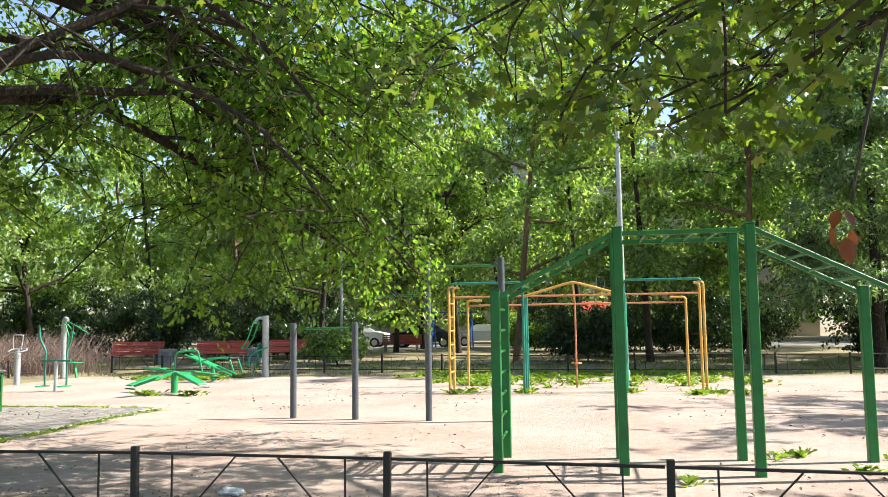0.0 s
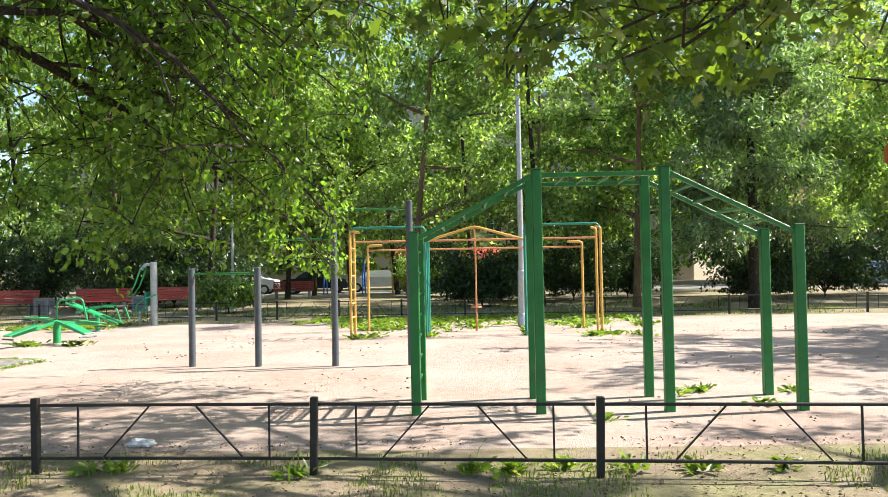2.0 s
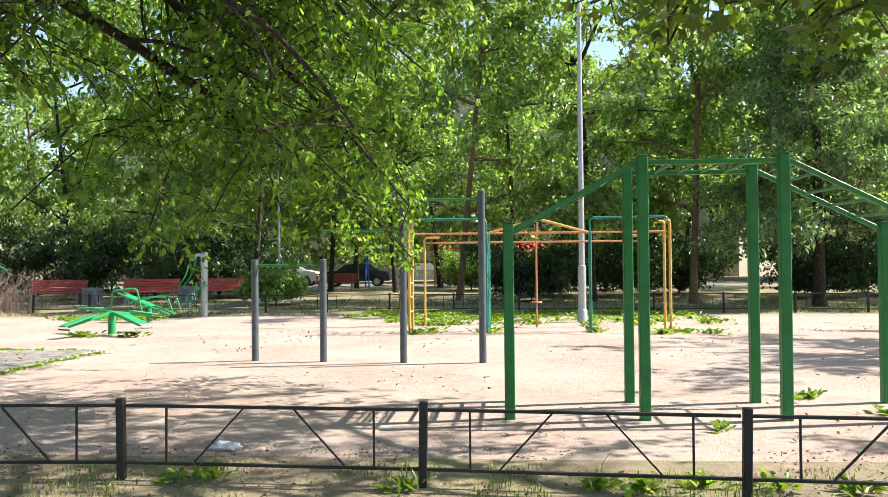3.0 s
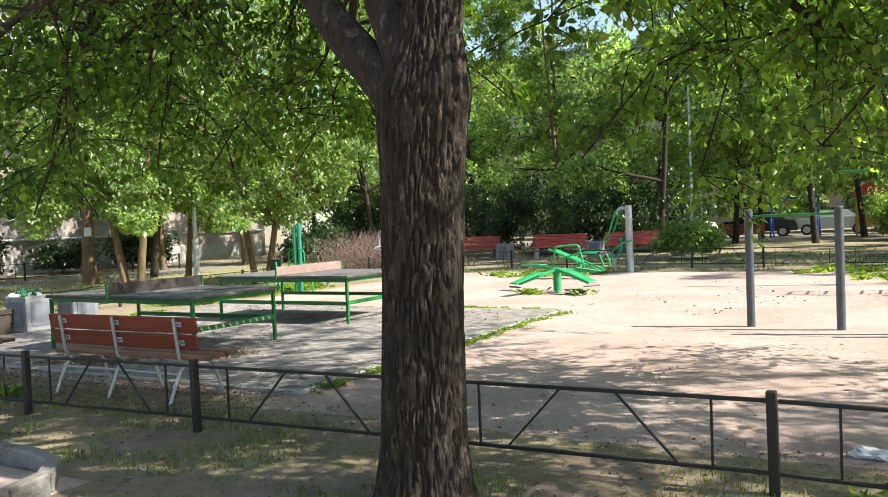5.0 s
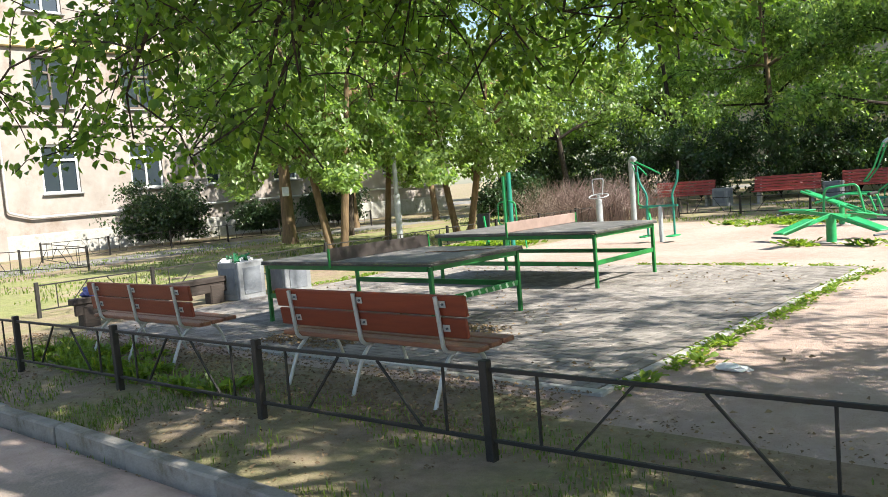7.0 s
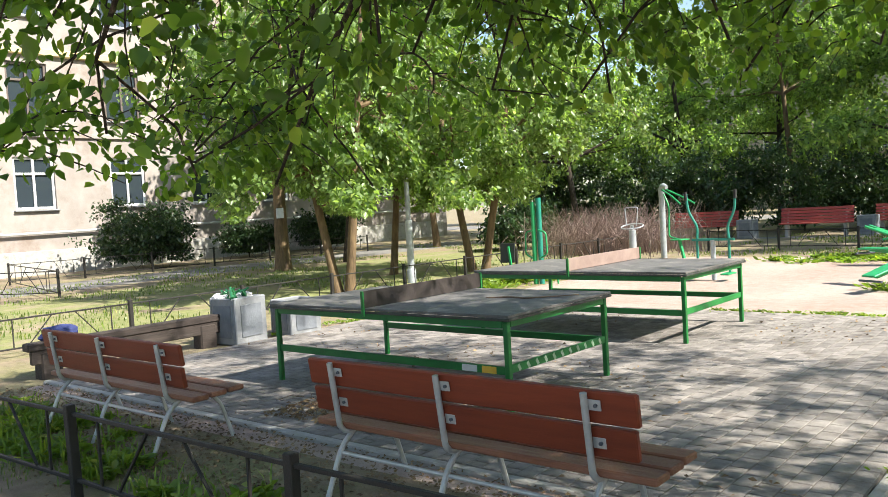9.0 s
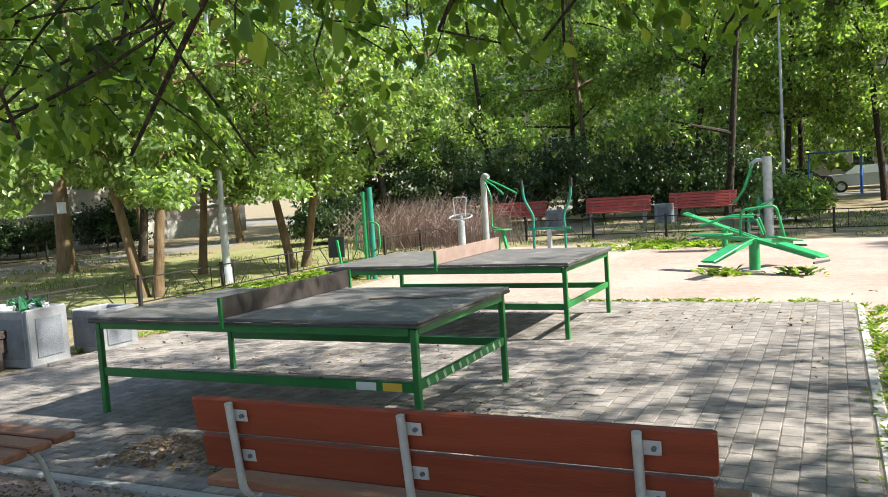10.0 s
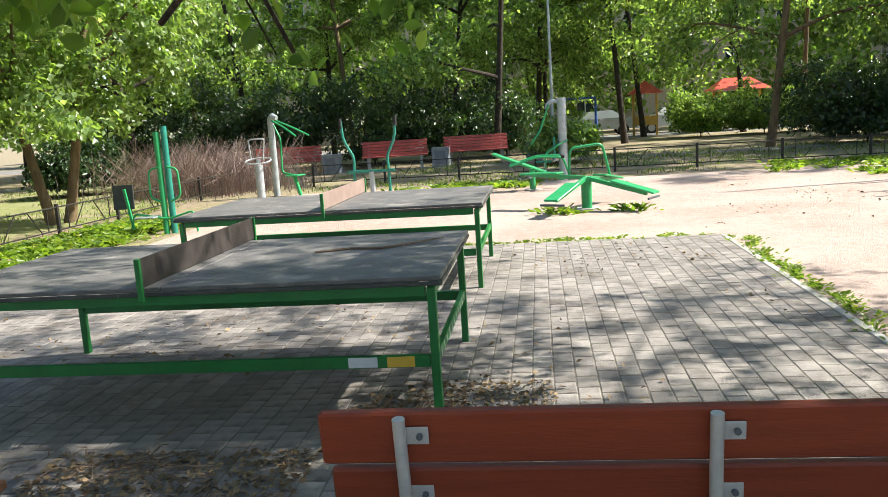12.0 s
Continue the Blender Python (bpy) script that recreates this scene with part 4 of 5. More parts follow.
def slat_bench(x, y, turn, first=None):
    if first:
        return copy_thing(first, pose(x, y, 0, 0, 0, turn))
    root = thing("slatted_bench", (x, y, 0), "faded red slatted bench on concrete feet", "bench", "red benches", turn=turn)
    for k in range(5):
        part("back_slat", Shape().box((0, 0.16 + 0.03 * k, 0.5 + 0.1 * k), (2.2, 0.03, 0.085), pose(0, 0, 0, -12, 0, 0).to_3x3(), 0.006), REDSLAT, root)
    for k in range(4):
        part("seat_slat", Shape().box((0, -0.3 + 0.115 * k, 0.44), (2.2, 0.1, 0.035), None, 0.006), REDSLAT, root)
    for s in (-0.88, 0.88):
        part("foot", Shape().box((s, -0.08, 0.2), (0.1, 0.42, 0.44), None, 0.012).bar((s, 0.14, 0.4), (s, 0.32, 0.92), 0.05, 0.05), CONCRETE, root, "grey concrete foot")
    return root


fb = slat_bench(-16.3, 31.0, 8)
for bx, by, tn in ((-12.75, 31.5, 8), (-10.1, 32.5, 6), (-7.8, 43.5, 4)):
    slat_bench(bx, by, tn, fb)


def litter_bin(x, y, s, h, label, turn=0):
    root = thing("litter_bin", (x, y, 0), label, "bin", "concrete bins", turn=turn)
    t = 0.05
    for nm, c, sz in (("side", (-s / 2 + t / 2, 0, h / 2), (t, s, h)), ("side", (s / 2 - t / 2, 0, h / 2), (t, s, h)), ("side", (0, -s / 2 + t / 2, h / 2), (s - 2 * t - 0.004, t, h - 0.01)), ("side", (0, s / 2 - t / 2, h / 2), (s - 2 * t - 0.004, t, h - 0.01))):
        p = part(nm, Shape().box(c, sz, None, 0.012), PALECONC, root)
        ax = 0 if abs(c[0]) > 0.01 else 1
        sg = 1 if c[ax] > 0 else -1
        q = [c[0], c[1], h * 0.5]
        q[ax] += sg * (t / 2 + 0.004)
        size = [s * 0.66, s * 0.66, h * 0.68]
        size[ax] = 0.012
        part("panel", Shape().box(q, size, None, 0.004), BINPANEL, p, "blue-grey panel")
    part("bottom", Shape().box((0, 0, 0.04), (s - 0.11, s - 0.11, 0.06)), CONCRETE, root)
    return root


for bx, by in ((-14.75, 30.8), (-11.2, 31.5), (-8.1, 32.0)):
    litter_bin(bx, by, 0.55, 0.64, "whitewashed square concrete bin beside a bench")
litter_bin(-13.95, 9.75, 0.52, 0.62, "square concrete bin heaped with rubbish", 4)

# ---- house ----


def window_unit(root, x, y, z0, z1, w, facing, frame_mat):
    """A window in the wall at x (facing +x) or at y (facing -y): frame, sill, mullion and panes."""
    def at(u, out, z):
        return (x + out, y + u, z) if facing == "x" else (x + u, y - out, z)

    def size(u, d, z):
        return (d, u, z) if facing == "x" else (u, d, z)
    h = z1 - z0
    win = part("window", Shape().box(at(0, -0.16, (z0 + z1) / 2), size(w, 0.02, h)), PANE, root, "dark window pane")
    fr = Shape()
    for u in (-w / 2 + 0.05, 0, w / 2 - 0.05):
        fr.box(at(u, -0.11, (z0 + z1) / 2), size(0.09, 0.07, h), None, 0.01)
    for z in (z0 + 0.05, z0 + h * 0.68, z1 - 0.05):
        fr.box(at(0, -0.112, z), size(w, 0.066, 0.09), None, 0.01)
    part("frame", fr, frame_mat, win)
    part("sill", Shape().box(at(0, 0.03, z0 - 0.04), size(w + 0.16, 0.2, 0.05), None, 0.01), PALECONC, win)


def wall_with_holes(axis, c, u0, u1, z1, holes, thick):
    """One wall with openings cut through: axis 'x' is a wall at x = c along y."""
    us = sorted({u0, u1, *[h[0] for h in holes], *[h[1] for h in holes]})
    zs = sorted({-0.2, z1, *[h[2] for h in holes], *[h[3] for h in holes]})
    nu, nz = len(us), len(zs)

    def solid(i, j):
        if not (0 <= i < nu - 1 and 0 <= j < nz - 1):
            return False
        m, n = (us[i] + us[i + 1]) / 2, (zs[j] + zs[j + 1]) / 2
        return not any(h[0] < m < h[1] and h[2] < n < h[3] for h in holes)
    depth = (c, c - thick) if axis == "x" else (c, c + thick)
    verts = [(d, u, z) if axis == "x" else (u, d, z) for d in depth for z in zs for u in us]
    faces, back = [], nu * nz
    for j in range(nz - 1):
        for i in range(nu - 1):
            if not solid(i, j):
                continue
            a, b, e, f = j * nu + i, j * nu + i + 1, (j + 1) * nu + i + 1, (j + 1) * nu + i
            faces += [(a, b, e, f), (f + back, e + back, b + back, a + back)]
            for di, dj, p, q in ((-1, 0, f, a), (1, 0, b, e), (0, -1, a, b), (0, 1, e, f)):
                if not solid(i + di, j + dj):
                    faces.append((q, p, p + back, q + back))
    return Shape().add(verts, faces)


def house():
    root = thing("brick_house", (0, 0, 0), "pale plastered brick house with a yellow cornice", "building")
    x = -36.0
    rows = [(2.44, 4.4), (5.85, 7.9), (9.6, 11.4)]
    cols = [16.75, 20.45, 24.1, 27.9, 31.7, 35.5]
    holes = [(y - 0.75, y + 0.75, a, b) for y in cols for a, b in rows]
    part("wall", wall_with_holes("x", x, 14.2, 40, 13, holes, 0.4), PLASTER, root)
    hl = [(y - 0.75, y + 0.75, a, b) for y in (4.5, 8.5, 12.2) for a, b in rows[1:]] + [(11.2, 12.4, -0.2, 2.3)]
    part("wall", wall_with_holes("x", x + 0.6, -6, 14.2, 13, hl, 0.6), PLASTER, root)
    part("end_wall", Shape().box((x - 6, 40.2, 6.4), (12, 0.4, 13.2)), PLASTER, root)
    part("back_wall", Shape().box((x - 12, 17, 6.4), (0.4, 46, 13.2)), PLASTER, root)
    part("end_wall", Shape().box((x - 6, -6.2, 6.4), (13, 0.4, 13.2)), PLASTER, root)
    part("roof", Shape().box((x - 5.6, 17, 13.15), (13.6, 47.5, 0.3), None, 0.05), GREYSTEEL, root, "grey sheet metal roof")
    part("cornice", Shape().box((x + 0.09, 27.1, 8.3), (0.18, 25.7, 0.28), None, 0.04).box((x + 0.7, 4.1, 8.3), (0.2, 20.2, 0.28), None, 0.04), OCHRE, root, "yellow painted cornice")
    part("string_course", Shape().box((x + 0.05, 27.1, 5.2), (0.1, 25.7, 0.16), None, 0.02), PLASTER, root)
    part("plinth", Shape().box((x + 0.06, 27.1, 0.35), (0.12, 25.7, 1.1), None, 0.02), CONCRETE, root, "grey cement plinth")
    part("eaves", Shape().box((x + 0.2, 17, 12.85), (0.5, 46.8, 0.3), None, 0.05), PLASTER, root)
    part("pipe", Shape().tube(arc([(x + 0.14, 14.5, 13), (x + 0.14, 14.5, 1.8), (x + 0.14, 15.4, 1.55), (x + 0.14, 40, 1.6)], 0.15), 0.05, 8), SILVER, root, "grey pipe along the wall", True)
    part("door", Shape().box((x + 0.3, 11.8, 1.05), (0.06, 1.16, 2.5), None, 0.01), GREYSTEEL, root, "pale blue-grey entrance door")
    part("door_canopy", Shape().box((x + 1.1, 11.8, 2.55), (1.3, 1.8, 0.12), None, 0.02), GREYSTEEL, root)
    for y in cols:
        for k, (a, b) in enumerate(rows):
            window_unit(root, x, y, a, b, 1.5, "x", WHITEFRAME if k != 1 else DARKFRAME)
    for y in (4.5, 8.5, 12.2):
        for a, b in rows[1:]:
            window_unit(root, x + 0.6, y, a, b, 1.5, "x", WHITEFRAME)
    return root


HOUSE = house()


def far_house(x0, x1, y, h, floors, bays, label, material):
    root = thing("apartment_building", (0, 0, 0), label, "building", "far buildings")
    step, fl = (x1 - x0) / bays, (h - 1.5) / floors
    holes = []
    for b in range(bays):
        for f in range(floors):
            u = x0 + (b + 0.5) * step
            holes.append((u - 0.75, u + 0.75, 1.3 + f * fl, 1.3 + f * fl + 1.6))
    part("wall", wall_with_holes("y", y, x0, x1, h, holes, 0.45), material, root)
    part("side_wall", Shape().box((x0 + 0.2, y + 6.4, h / 2), (0.4, 11.8, h)), material, root)
    part("side_wall", Shape().box((x1 - 0.2, y + 6.4, h / 2), (0.4, 11.8, h)), material, root)
    part("back_wall", Shape().box(((x0 + x1) / 2, y + 12.4, h / 2), (x1 - x0, 0.4, h)), material, root)
    part("roof", Shape().box(((x0 + x1) / 2, y + 6, h + 0.15), (x1 - x0 + 1, 13.5, 0.3), None, 0.05), GREYSTEEL, root)
    part("cornice", Shape().box(((x0 + x1) / 2, y - 0.12, h - 0.3), (x1 - x0, 0.24, 0.4), None, 0.05), PALECONC, root)
    for a, b, c, d in holes:
        window_unit(root, (a + b) / 2, y, c, d, 1.5, "y", WHITEFRAME)


far_house(-38, 22, 74, 17, 5, 15, "long beige apartment building behind the trees", FARWALL)
far_house(30, 66, 62, 19, 6, 9, "yellowish apartment building behind the trees", OCHRE)

# ---- parked cars and far playground ----


def car(x, y, turn, paint, label):
    root = thing("car", (x, y, 0), label, "car", "parked cars", turn=turn)
    prof = [(-2.1, 0.35), (-2.15, 0.75), (-1.95, 0.95), (-1.2, 1.0), (-0.6, 1.42), (0.75, 1.45), (1.45, 1.02), (2.0, 0.92), (2.15, 0.6), (2.1, 0.35)]
    s = Shape()
    n = len(prof)
    for sy, sc in ((-0.85, 1), (0.85, 1)):
        s.v += [(px, sy * (0.8 if pz > 1.1 else 1), pz) for px, pz in prof]
    s.f += [tuple(range(n)), tuple(range(2 * n - 1, n - 1, -1))] + [(i, n + i, n + (i + 1) % n, (i + 1) % n) for i in range(n)]
    body = part("body", s, paint, root)
    for sy in (-1, 1):
        g = Shape().add([(-1.0, sy * 0.8, 1.02), (1.2, sy * 0.8, 1.04), (0.65, sy * 0.7, 1.38), (-0.5, sy * 0.7, 1.37)], [(0, 1, 2, 3)])
        part("side_window", g, PANE, body, "dark side window")
    part("rear_window", Shape().bar((-1.18, 0, 1.05), (-0.66, 0, 1.4), 1.25, 0.02), PANE, body, "dark rear window")
    part("windscreen", Shape().bar((1.42, 0, 1.07), (0.82, 0, 1.42), 1.25, 0.02), PANE, body, "dark windscreen")
    for wx in (-1.35, 1.35):
        for wy in (-0.78, 0.78):
            w = part("wheel", Shape().tube([(wx, wy - 0.1, 0.32), (wx, wy + 0.1, 0.32)], 0.32, 18), RUBBER, root, "black tyre", True)
            part("rim", Shape().tube([(wx, wy - 0.112, 0.32), (wx, wy + 0.112, 0.32)], 0.2, 12), SILVER, w)


SILVERCAR = mat("silver_car_paint", (0.5, 0.52, 0.54), (0.56, 0.58, 0.6), 2, 0.25, 0, 10, 0.5)
DARKCAR = mat("dark_car_paint", (0.03, 0.035, 0.045), (0.04, 0.045, 0.055), 2, 0.2, 0, 10, 0.3)
BLUECAR = mat("pale_blue_car_paint", (0.12, 0.25, 0.45), (0.16, 0.3, 0.5), 2, 0.25, 0, 10, 0.3)
WHITECAR = mat("white_car_paint", (0.7, 0.7, 0.7), (0.76, 0.76, 0.76), 2, 0.25, 0, 10)
for cx, cy, tn, pm, lb in ((-8.2, 52, 4, DARKCAR, "dark grey parked hatchback beyond the trees"), (-4.4, 54, 3, SILVERCAR, "silver parked sedan beyond the trees"), (-0.2, 53, 0, WHITECAR, "white parked sedan beyond the trees"), (25.5, 47, 75, BLUECAR, "pale blue parked sedan beyond the trees"), (29, 44, 80, SILVERCAR, "silver parked hatchback beyond the trees"), (-13, 53, 2, WHITECAR, "white parked hatchback beyond the trees")):
    car(cx, cy, tn, pm, lb)


def play_house(x, y):
    root = thing("play_house", (x, y, 0), "colourful climbing tower with a red roof", "playground")
    for px in (-1, 1):
        for py in (-0.8, 0.8):
            part("post", Shape().box((px, py, 1.1), (0.12, 0.12, 2.3), None, 0.01), YELLOW, root)
    part("roof", Shape().add([(-1.5, -1.3, 2.1), (1.5, -1.3, 2.1), (1.5, 1.3, 2.1), (-1.5, 1.3, 2.1), (-0.7, 0, 2.75), (0.7, 0, 2.75)], [(0, 1, 5, 4), (1, 2, 5), (2, 3, 4, 5), (3, 0, 4), (3, 2, 1, 0)]), REDPLASTIC, root, "red roof")
    part("deck", Shape().box((0, 0, 0.9), (2.0, 1.6, 0.1), None, 0.01), BLUEPLASTIC, root)
    part("panel", Shape().box((0, -0.84, 1.25), (1.8, 0.04, 0.6), None, 0.01), YELLOW, root)
    return root


play_house(2.6, 50)
slide = thing("slide_tower", (-2.3, 49, 0), "red and yellow play tower with a flag", "playground")
for px in (-0.6, 0.6):
    part("post", Shape().box((px, 0, 1.2), (0.12, 0.12, 2.5), None, 0.01), YELLOW, slide)
part("roof", Shape().add([(-0.9, -0.7, 2.2), (0.9, -0.7, 2.2), (0.9, 0.7, 2.2), (-0.9, 0.7, 2.2), (0, 0, 2.9)], [(0, 1, 4), (1, 2, 4), (2, 3, 4), (3, 0, 4), (3, 2, 1, 0)]), REDPLASTIC, slide, "red roof")
part("panel", Shape().box((0, -0.1, 0.8), (1.1, 0.05, 0.5), None, 0.01), YELLOW, slide)
sw = thing("swing_frame", (-6, 50, 0), "blue swing frame beyond the fence", "playground")
for sx in (-1.2, 1.2):
    part("leg", Shape().tube([(sx, -0.7, 0), (sx, 0, 2.2)], 0.05, 8).tube([(sx, 0.7, 0), (sx, 0, 2.2)], 0.05, 8), BLUEPLASTIC, sw)
part("beam", Shape().tube([(-1.3, 0, 2.2), (1.3, 0, 2.2)], 0.05, 8), BLUEPLASTIC, sw)

# ---- trees: the big one by the fence ----


def ridged_trunk(rows, seed, sides=250, rings=260):
    """A trunk with deep vertical furrows that wander and break."""
    zs = [r[2] for r in rows]
    verts, faces = [], []
    for j in range(rings + 1):
        z = zs[0] + (zs[-1] - zs[0]) * j / rings
        cx, cy, rr = (float(np.interp(z, zs, [r[k] for r in rows])) for k in (0, 1, 3))
        for i in range(sides):
            a = 2 * math.pi * i / sides
            c, s = math.cos(a), math.sin(a)
            ridge = noise.noise((c * 8.5, s * 8.5, z * 5.0 + seed)) + 0.5 * noise.noise((c * 17, s * 17, z * 13 + seed))
            lobe = noise.noise((c * 1.2, s * 1.2, z * 0.4 + seed + 5))
            r = rr * (1 + 0.06 * lobe) - 0.03 * max(0.0, 1 - abs(ridge) * 3.4)
            verts.append((cx + c * r, cy + s * r, z))
    for j in range(rings):
        for i in range(sides):
            k = (i + 1) % sides
            faces.append((j * sides + i, j * sides + k, (j + 1) * sides + k, (j + 1) * sides + i))
    faces += [tuple(range(rings * sides, rings * sides + sides))]
    return mesh_from("trunk", verts, faces, BARK, True)


def keep_big(x, y, z):
    low = np.where((x > -3.2) & (y > 6.6), 1.5 + 0.25 * np.sin(x * 2.1 + y), np.where(x > -2.4, 2.0, np.where((x < -7.2) & (y > 5.3) & (y < 8.2), 1.95 + 0.2 * np.sin(x * 2.3), np.where((x < -5.2) & (x > -8.2) & (y > 7) & (y < 9.6), 2.35 + 0.15 * np.sin(x * 3), np.where(y > 8.5, 2.9, 2.6)))))
    near_path = (y < 5.2) & (z < np.where((x < -6.9) & (y > 4.55), 1.9 + 0.25 * np.sin(x * 2.7), 3.0))
    low = np.where((x < -6.9) & (y > 4.55) & (y < 5.4), 1.9, low)
    over_bars = (x > 0.25) & (z < 3.4)
    return (z > low) & ~near_path & ~over_bars


def sparse_big(x, y, z):
    """The boughs over the footpath are thin of leaf."""
    return ~((y < 5.7) & (x > -6.6) & (np.mod(np.sin(x * 91.7 + z * 47.3) * 43758.5, 1.0) < 0.93))


BIG = [(-0.04, 0, -0.1, 0.35), (-0.04, 0, 0.1, 0.285), (-0.03, 0, 0.35, 0.25), (0.0, 0, 1.2, 0.23), (0.03, 0, 1.9, 0.24), (0.05, 0, 2.3, 0.275), (0.11, 0, 2.62, 0.18), (0.2, 0.02, 3.4, 0.13), (0.26, 0.05, 4.6, 0.115), (0.2, 0.1, 6.2, 0.09), (0.3, 0.1, 8.0, 0.06)]
BIG_LIMBS = [
    (7, (0.9, 0.45, 0.7), 5.0, 0.065), (7, (0.75, 1.0, 0.4), 6.0, 0.065), (8, (1.0, 0.1, 0.5), 4.6, 0.065), (8, (0.2, 1.0, 0.45), 6.4, 0.065), (8, (-0.35, 1.0, 0.4), 6.4, 0.065), (8, (-0.8, 0.75, 0.4), 6.0, 0.065),
    (8, (-1.0, 0.1, 0.35), 6.0, 0.065), (8, (-0.75, -0.8, 0.5), 4.6, 0.06), (8, (0.3, -1, 0.6), 4.2, 0.06), (8, (0.9, -0.6, 0.7), 4.2, 0.06), (9, (0.6, 0.9, 0.5), 5.4, 0.055), (9, (-0.5, 0.9, 0.5), 5.4, 0.055),
    (9, (0.2, -0.9, 0.6), 3.6, 0.07), (10, (0.3, 0.3, 1), 3.0, 0.05), (9, (-0.9, -0.1, 0.5), 5.0, 0.07), (8, (0.55, 1.0, 0.2), 6.2, 0.06), (8, (0.3, 1.0, 0.12), 6.0, 0.06), (8, (0.9, 0.8, 0.15), 4.6, 0.055), (7, (0.6, 0.75, 0.3), 4.2, 0.055), (9, (0.1, 1.0, 0.3), 6.4, 0.055), (9, (-0.9, 0.5, 0.3), 6.0, 0.055),
    (8, (-0.6, 0.4, 0.7), 5.0, 0.055), (7, (-1.0, 0.26, 0.16), 6.6, 0.05), (8, (-1.0, 0.1, 0.02), 6.9, 0.045), (8, (-1.0, 0.42, -0.05), 6.4, 0.045), (8, (-1.0, 0.22, -0.02), 6.6, 0.045), (8, (-0.75, 0.75, 0.12), 4.6, 0.07), (8, (-0.6, 0.85, 0.055), 4.4, 0.07), (7, (-0.8, 0.6, 0.3), 4.8, 0.07), (9, (-1.0, 0.3, 0.065), 6.0, 0.07), (9, (0.25, 1.0, 0.5), 6.8, 0.06), (10, (0.1, 1.0, 0.55), 6.4, 0.05), (10, (0.6, 0.85, 0.5), 5.2, 0.05), (9, (1.0, 0.65, 0.4), 6.4, 0.05), (10, (1.0, 0.5, 0.3), 6.0, 0.045), (9, (0.85, 0.9, 0.4), 6.4, 0.05), (9, (-0.1, 1.0, 0.5), 7.2, 0.055), (10, (0.3, 1.0, 0.35), 7.0, 0.05), (9, (0.35, 0.9, 0.35), 6.6, 0.05),
    (0, [(0.2, 0, 3.5), (1.2, 0.4, 3.9), (2.0, 0.6, 3.7), (2.9, 0.8, 3.2), (3.4, 0.9, 2.5)], 0, 0.05), (0, [(0.2, 0, 4.2), (1.3, 0.3, 4.7), (2.3, 0.6, 4.4), (3.1, 0.8, 3.7), (3.6, 0.9, 2.9)], 0, 0.055),
    (0, [(0.26, 0.05, 4.6), (1.3, 0.8, 4.7), (2.3, 1.6, 4.2), (3.2, 2.2, 3.3)], 0, 0.05), (0, [(0.2, 0.1, 4.0), (1.0, 1.2, 4.2), (1.8, 2.2, 3.7), (2.4, 3.0, 2.8)], 0, 0.05),
    (0, [(0.1, 0, 3.4), (-1.6, -0.1, 3.6), (-3.0, -0.3, 3.2), (-4.0, -0.4, 2.7), (-4.6, -0.4, 2.2)], 0, 0.045), (0, [(0.1, 0, 3.6), (-1.8, 0.2, 3.9), (-3.4, 0.1, 3.5), (-4.6, 0.1, 2.9), (-5.3, 0.2, 2.4)], 0, 0.045),
    (0, [(0.2, 0.1, 4.6), (-2.0, 0.6, 4.6), (-4.2, 1.3, 4.1), (-5.6, 2.0, 3.4), (-6.5, 2.4, 3.0), (-6.9, 2.6, 2.5)], 0, 0.055), (0, [(0.2, 0, 4.2), (-2.0, 0.4, 4.1), (-3.8, 1.0, 3.6), (-5.2, 1.5, 3.0), (-5.8, 1.8, 2.5)], 0, 0.05),
    (0, [(0.2, 0.1, 4.4), (-1.4, 1.0, 4.3), (-2.5, 2.0, 3.6), (-3.1, 2.6, 2.8)], 0, 0.05)]
BIG_FORK = [([(0.0, 0, 2.2), (-0.22, 0.0, 2.42), (-0.55, 0.02, 2.78), (-0.78, 0.0, 3.15), (-1.02, 0.0, 3.5), (-1.3, 0.1, 4.3), (-1.9, 0.2, 5.4), (-2.8, 0.3, 6.4)], [0.16, 0.13, 0.108, 0.1, 0.098, 0.085, 0.06, 0.03]),
            ([(0.02, 0, 2.3), (-0.08, 0.02, 2.58), (-0.22, 0.05, 2.9), (-0.45, 0.1, 3.5), (-0.7, 0.3, 4.3), (-1.1, 0.8, 5.6), (-1.6, 1.6, 6.8)], [0.16, 0.135, 0.12, 0.11, 0.09, 0.06, 0.03])]
big = tree("old_elm", -3.17, 5.02, BIG, BIG_LIMBS, "big old tree with dark furrowed bark beside the fence", LEAF_NEAR, BARK, 11, 9, 7, 36, (1.4, 2.9), 0.15, (0.5, 1.0), (0.08, 0.052), 2, keep_big, fold=0.07, bare=3, sink=0.4, sparse=sparse_big)
for pts, rad in BIG_FORK:
    part("forked_limb", Shape().tube(pts, rad, 14), BARK, big, smooth=True)
for o in list(big.children):
    if o.name.startswith("trunk"):
        o.data = ridged_trunk(BIG[:8], 3)
        part("upper_trunk", Shape().tube([r[:3] for r in BIG[7:]], [r[3] for r in BIG[7:]], 14), BARK, big, smooth=True)

# ---- trees that only lean into view, and those that shade the sand ----


def plain_limbs(rng, n, row_lo, row_hi, length, radius, lift=0.5):
    rows = []
    for i in range(n):
        a = 2 * math.pi * (i + rng.uniform(-0.3, 0.3)) / n * 1.0
        rows.append((int(rng.integers(row_lo, row_hi + 1)), (math.cos(a), math.sin(a), rng.uniform(lift * 0.4, lift * 1.6)), rng.uniform(0.8, 1.15) * length, radius))
    return rows


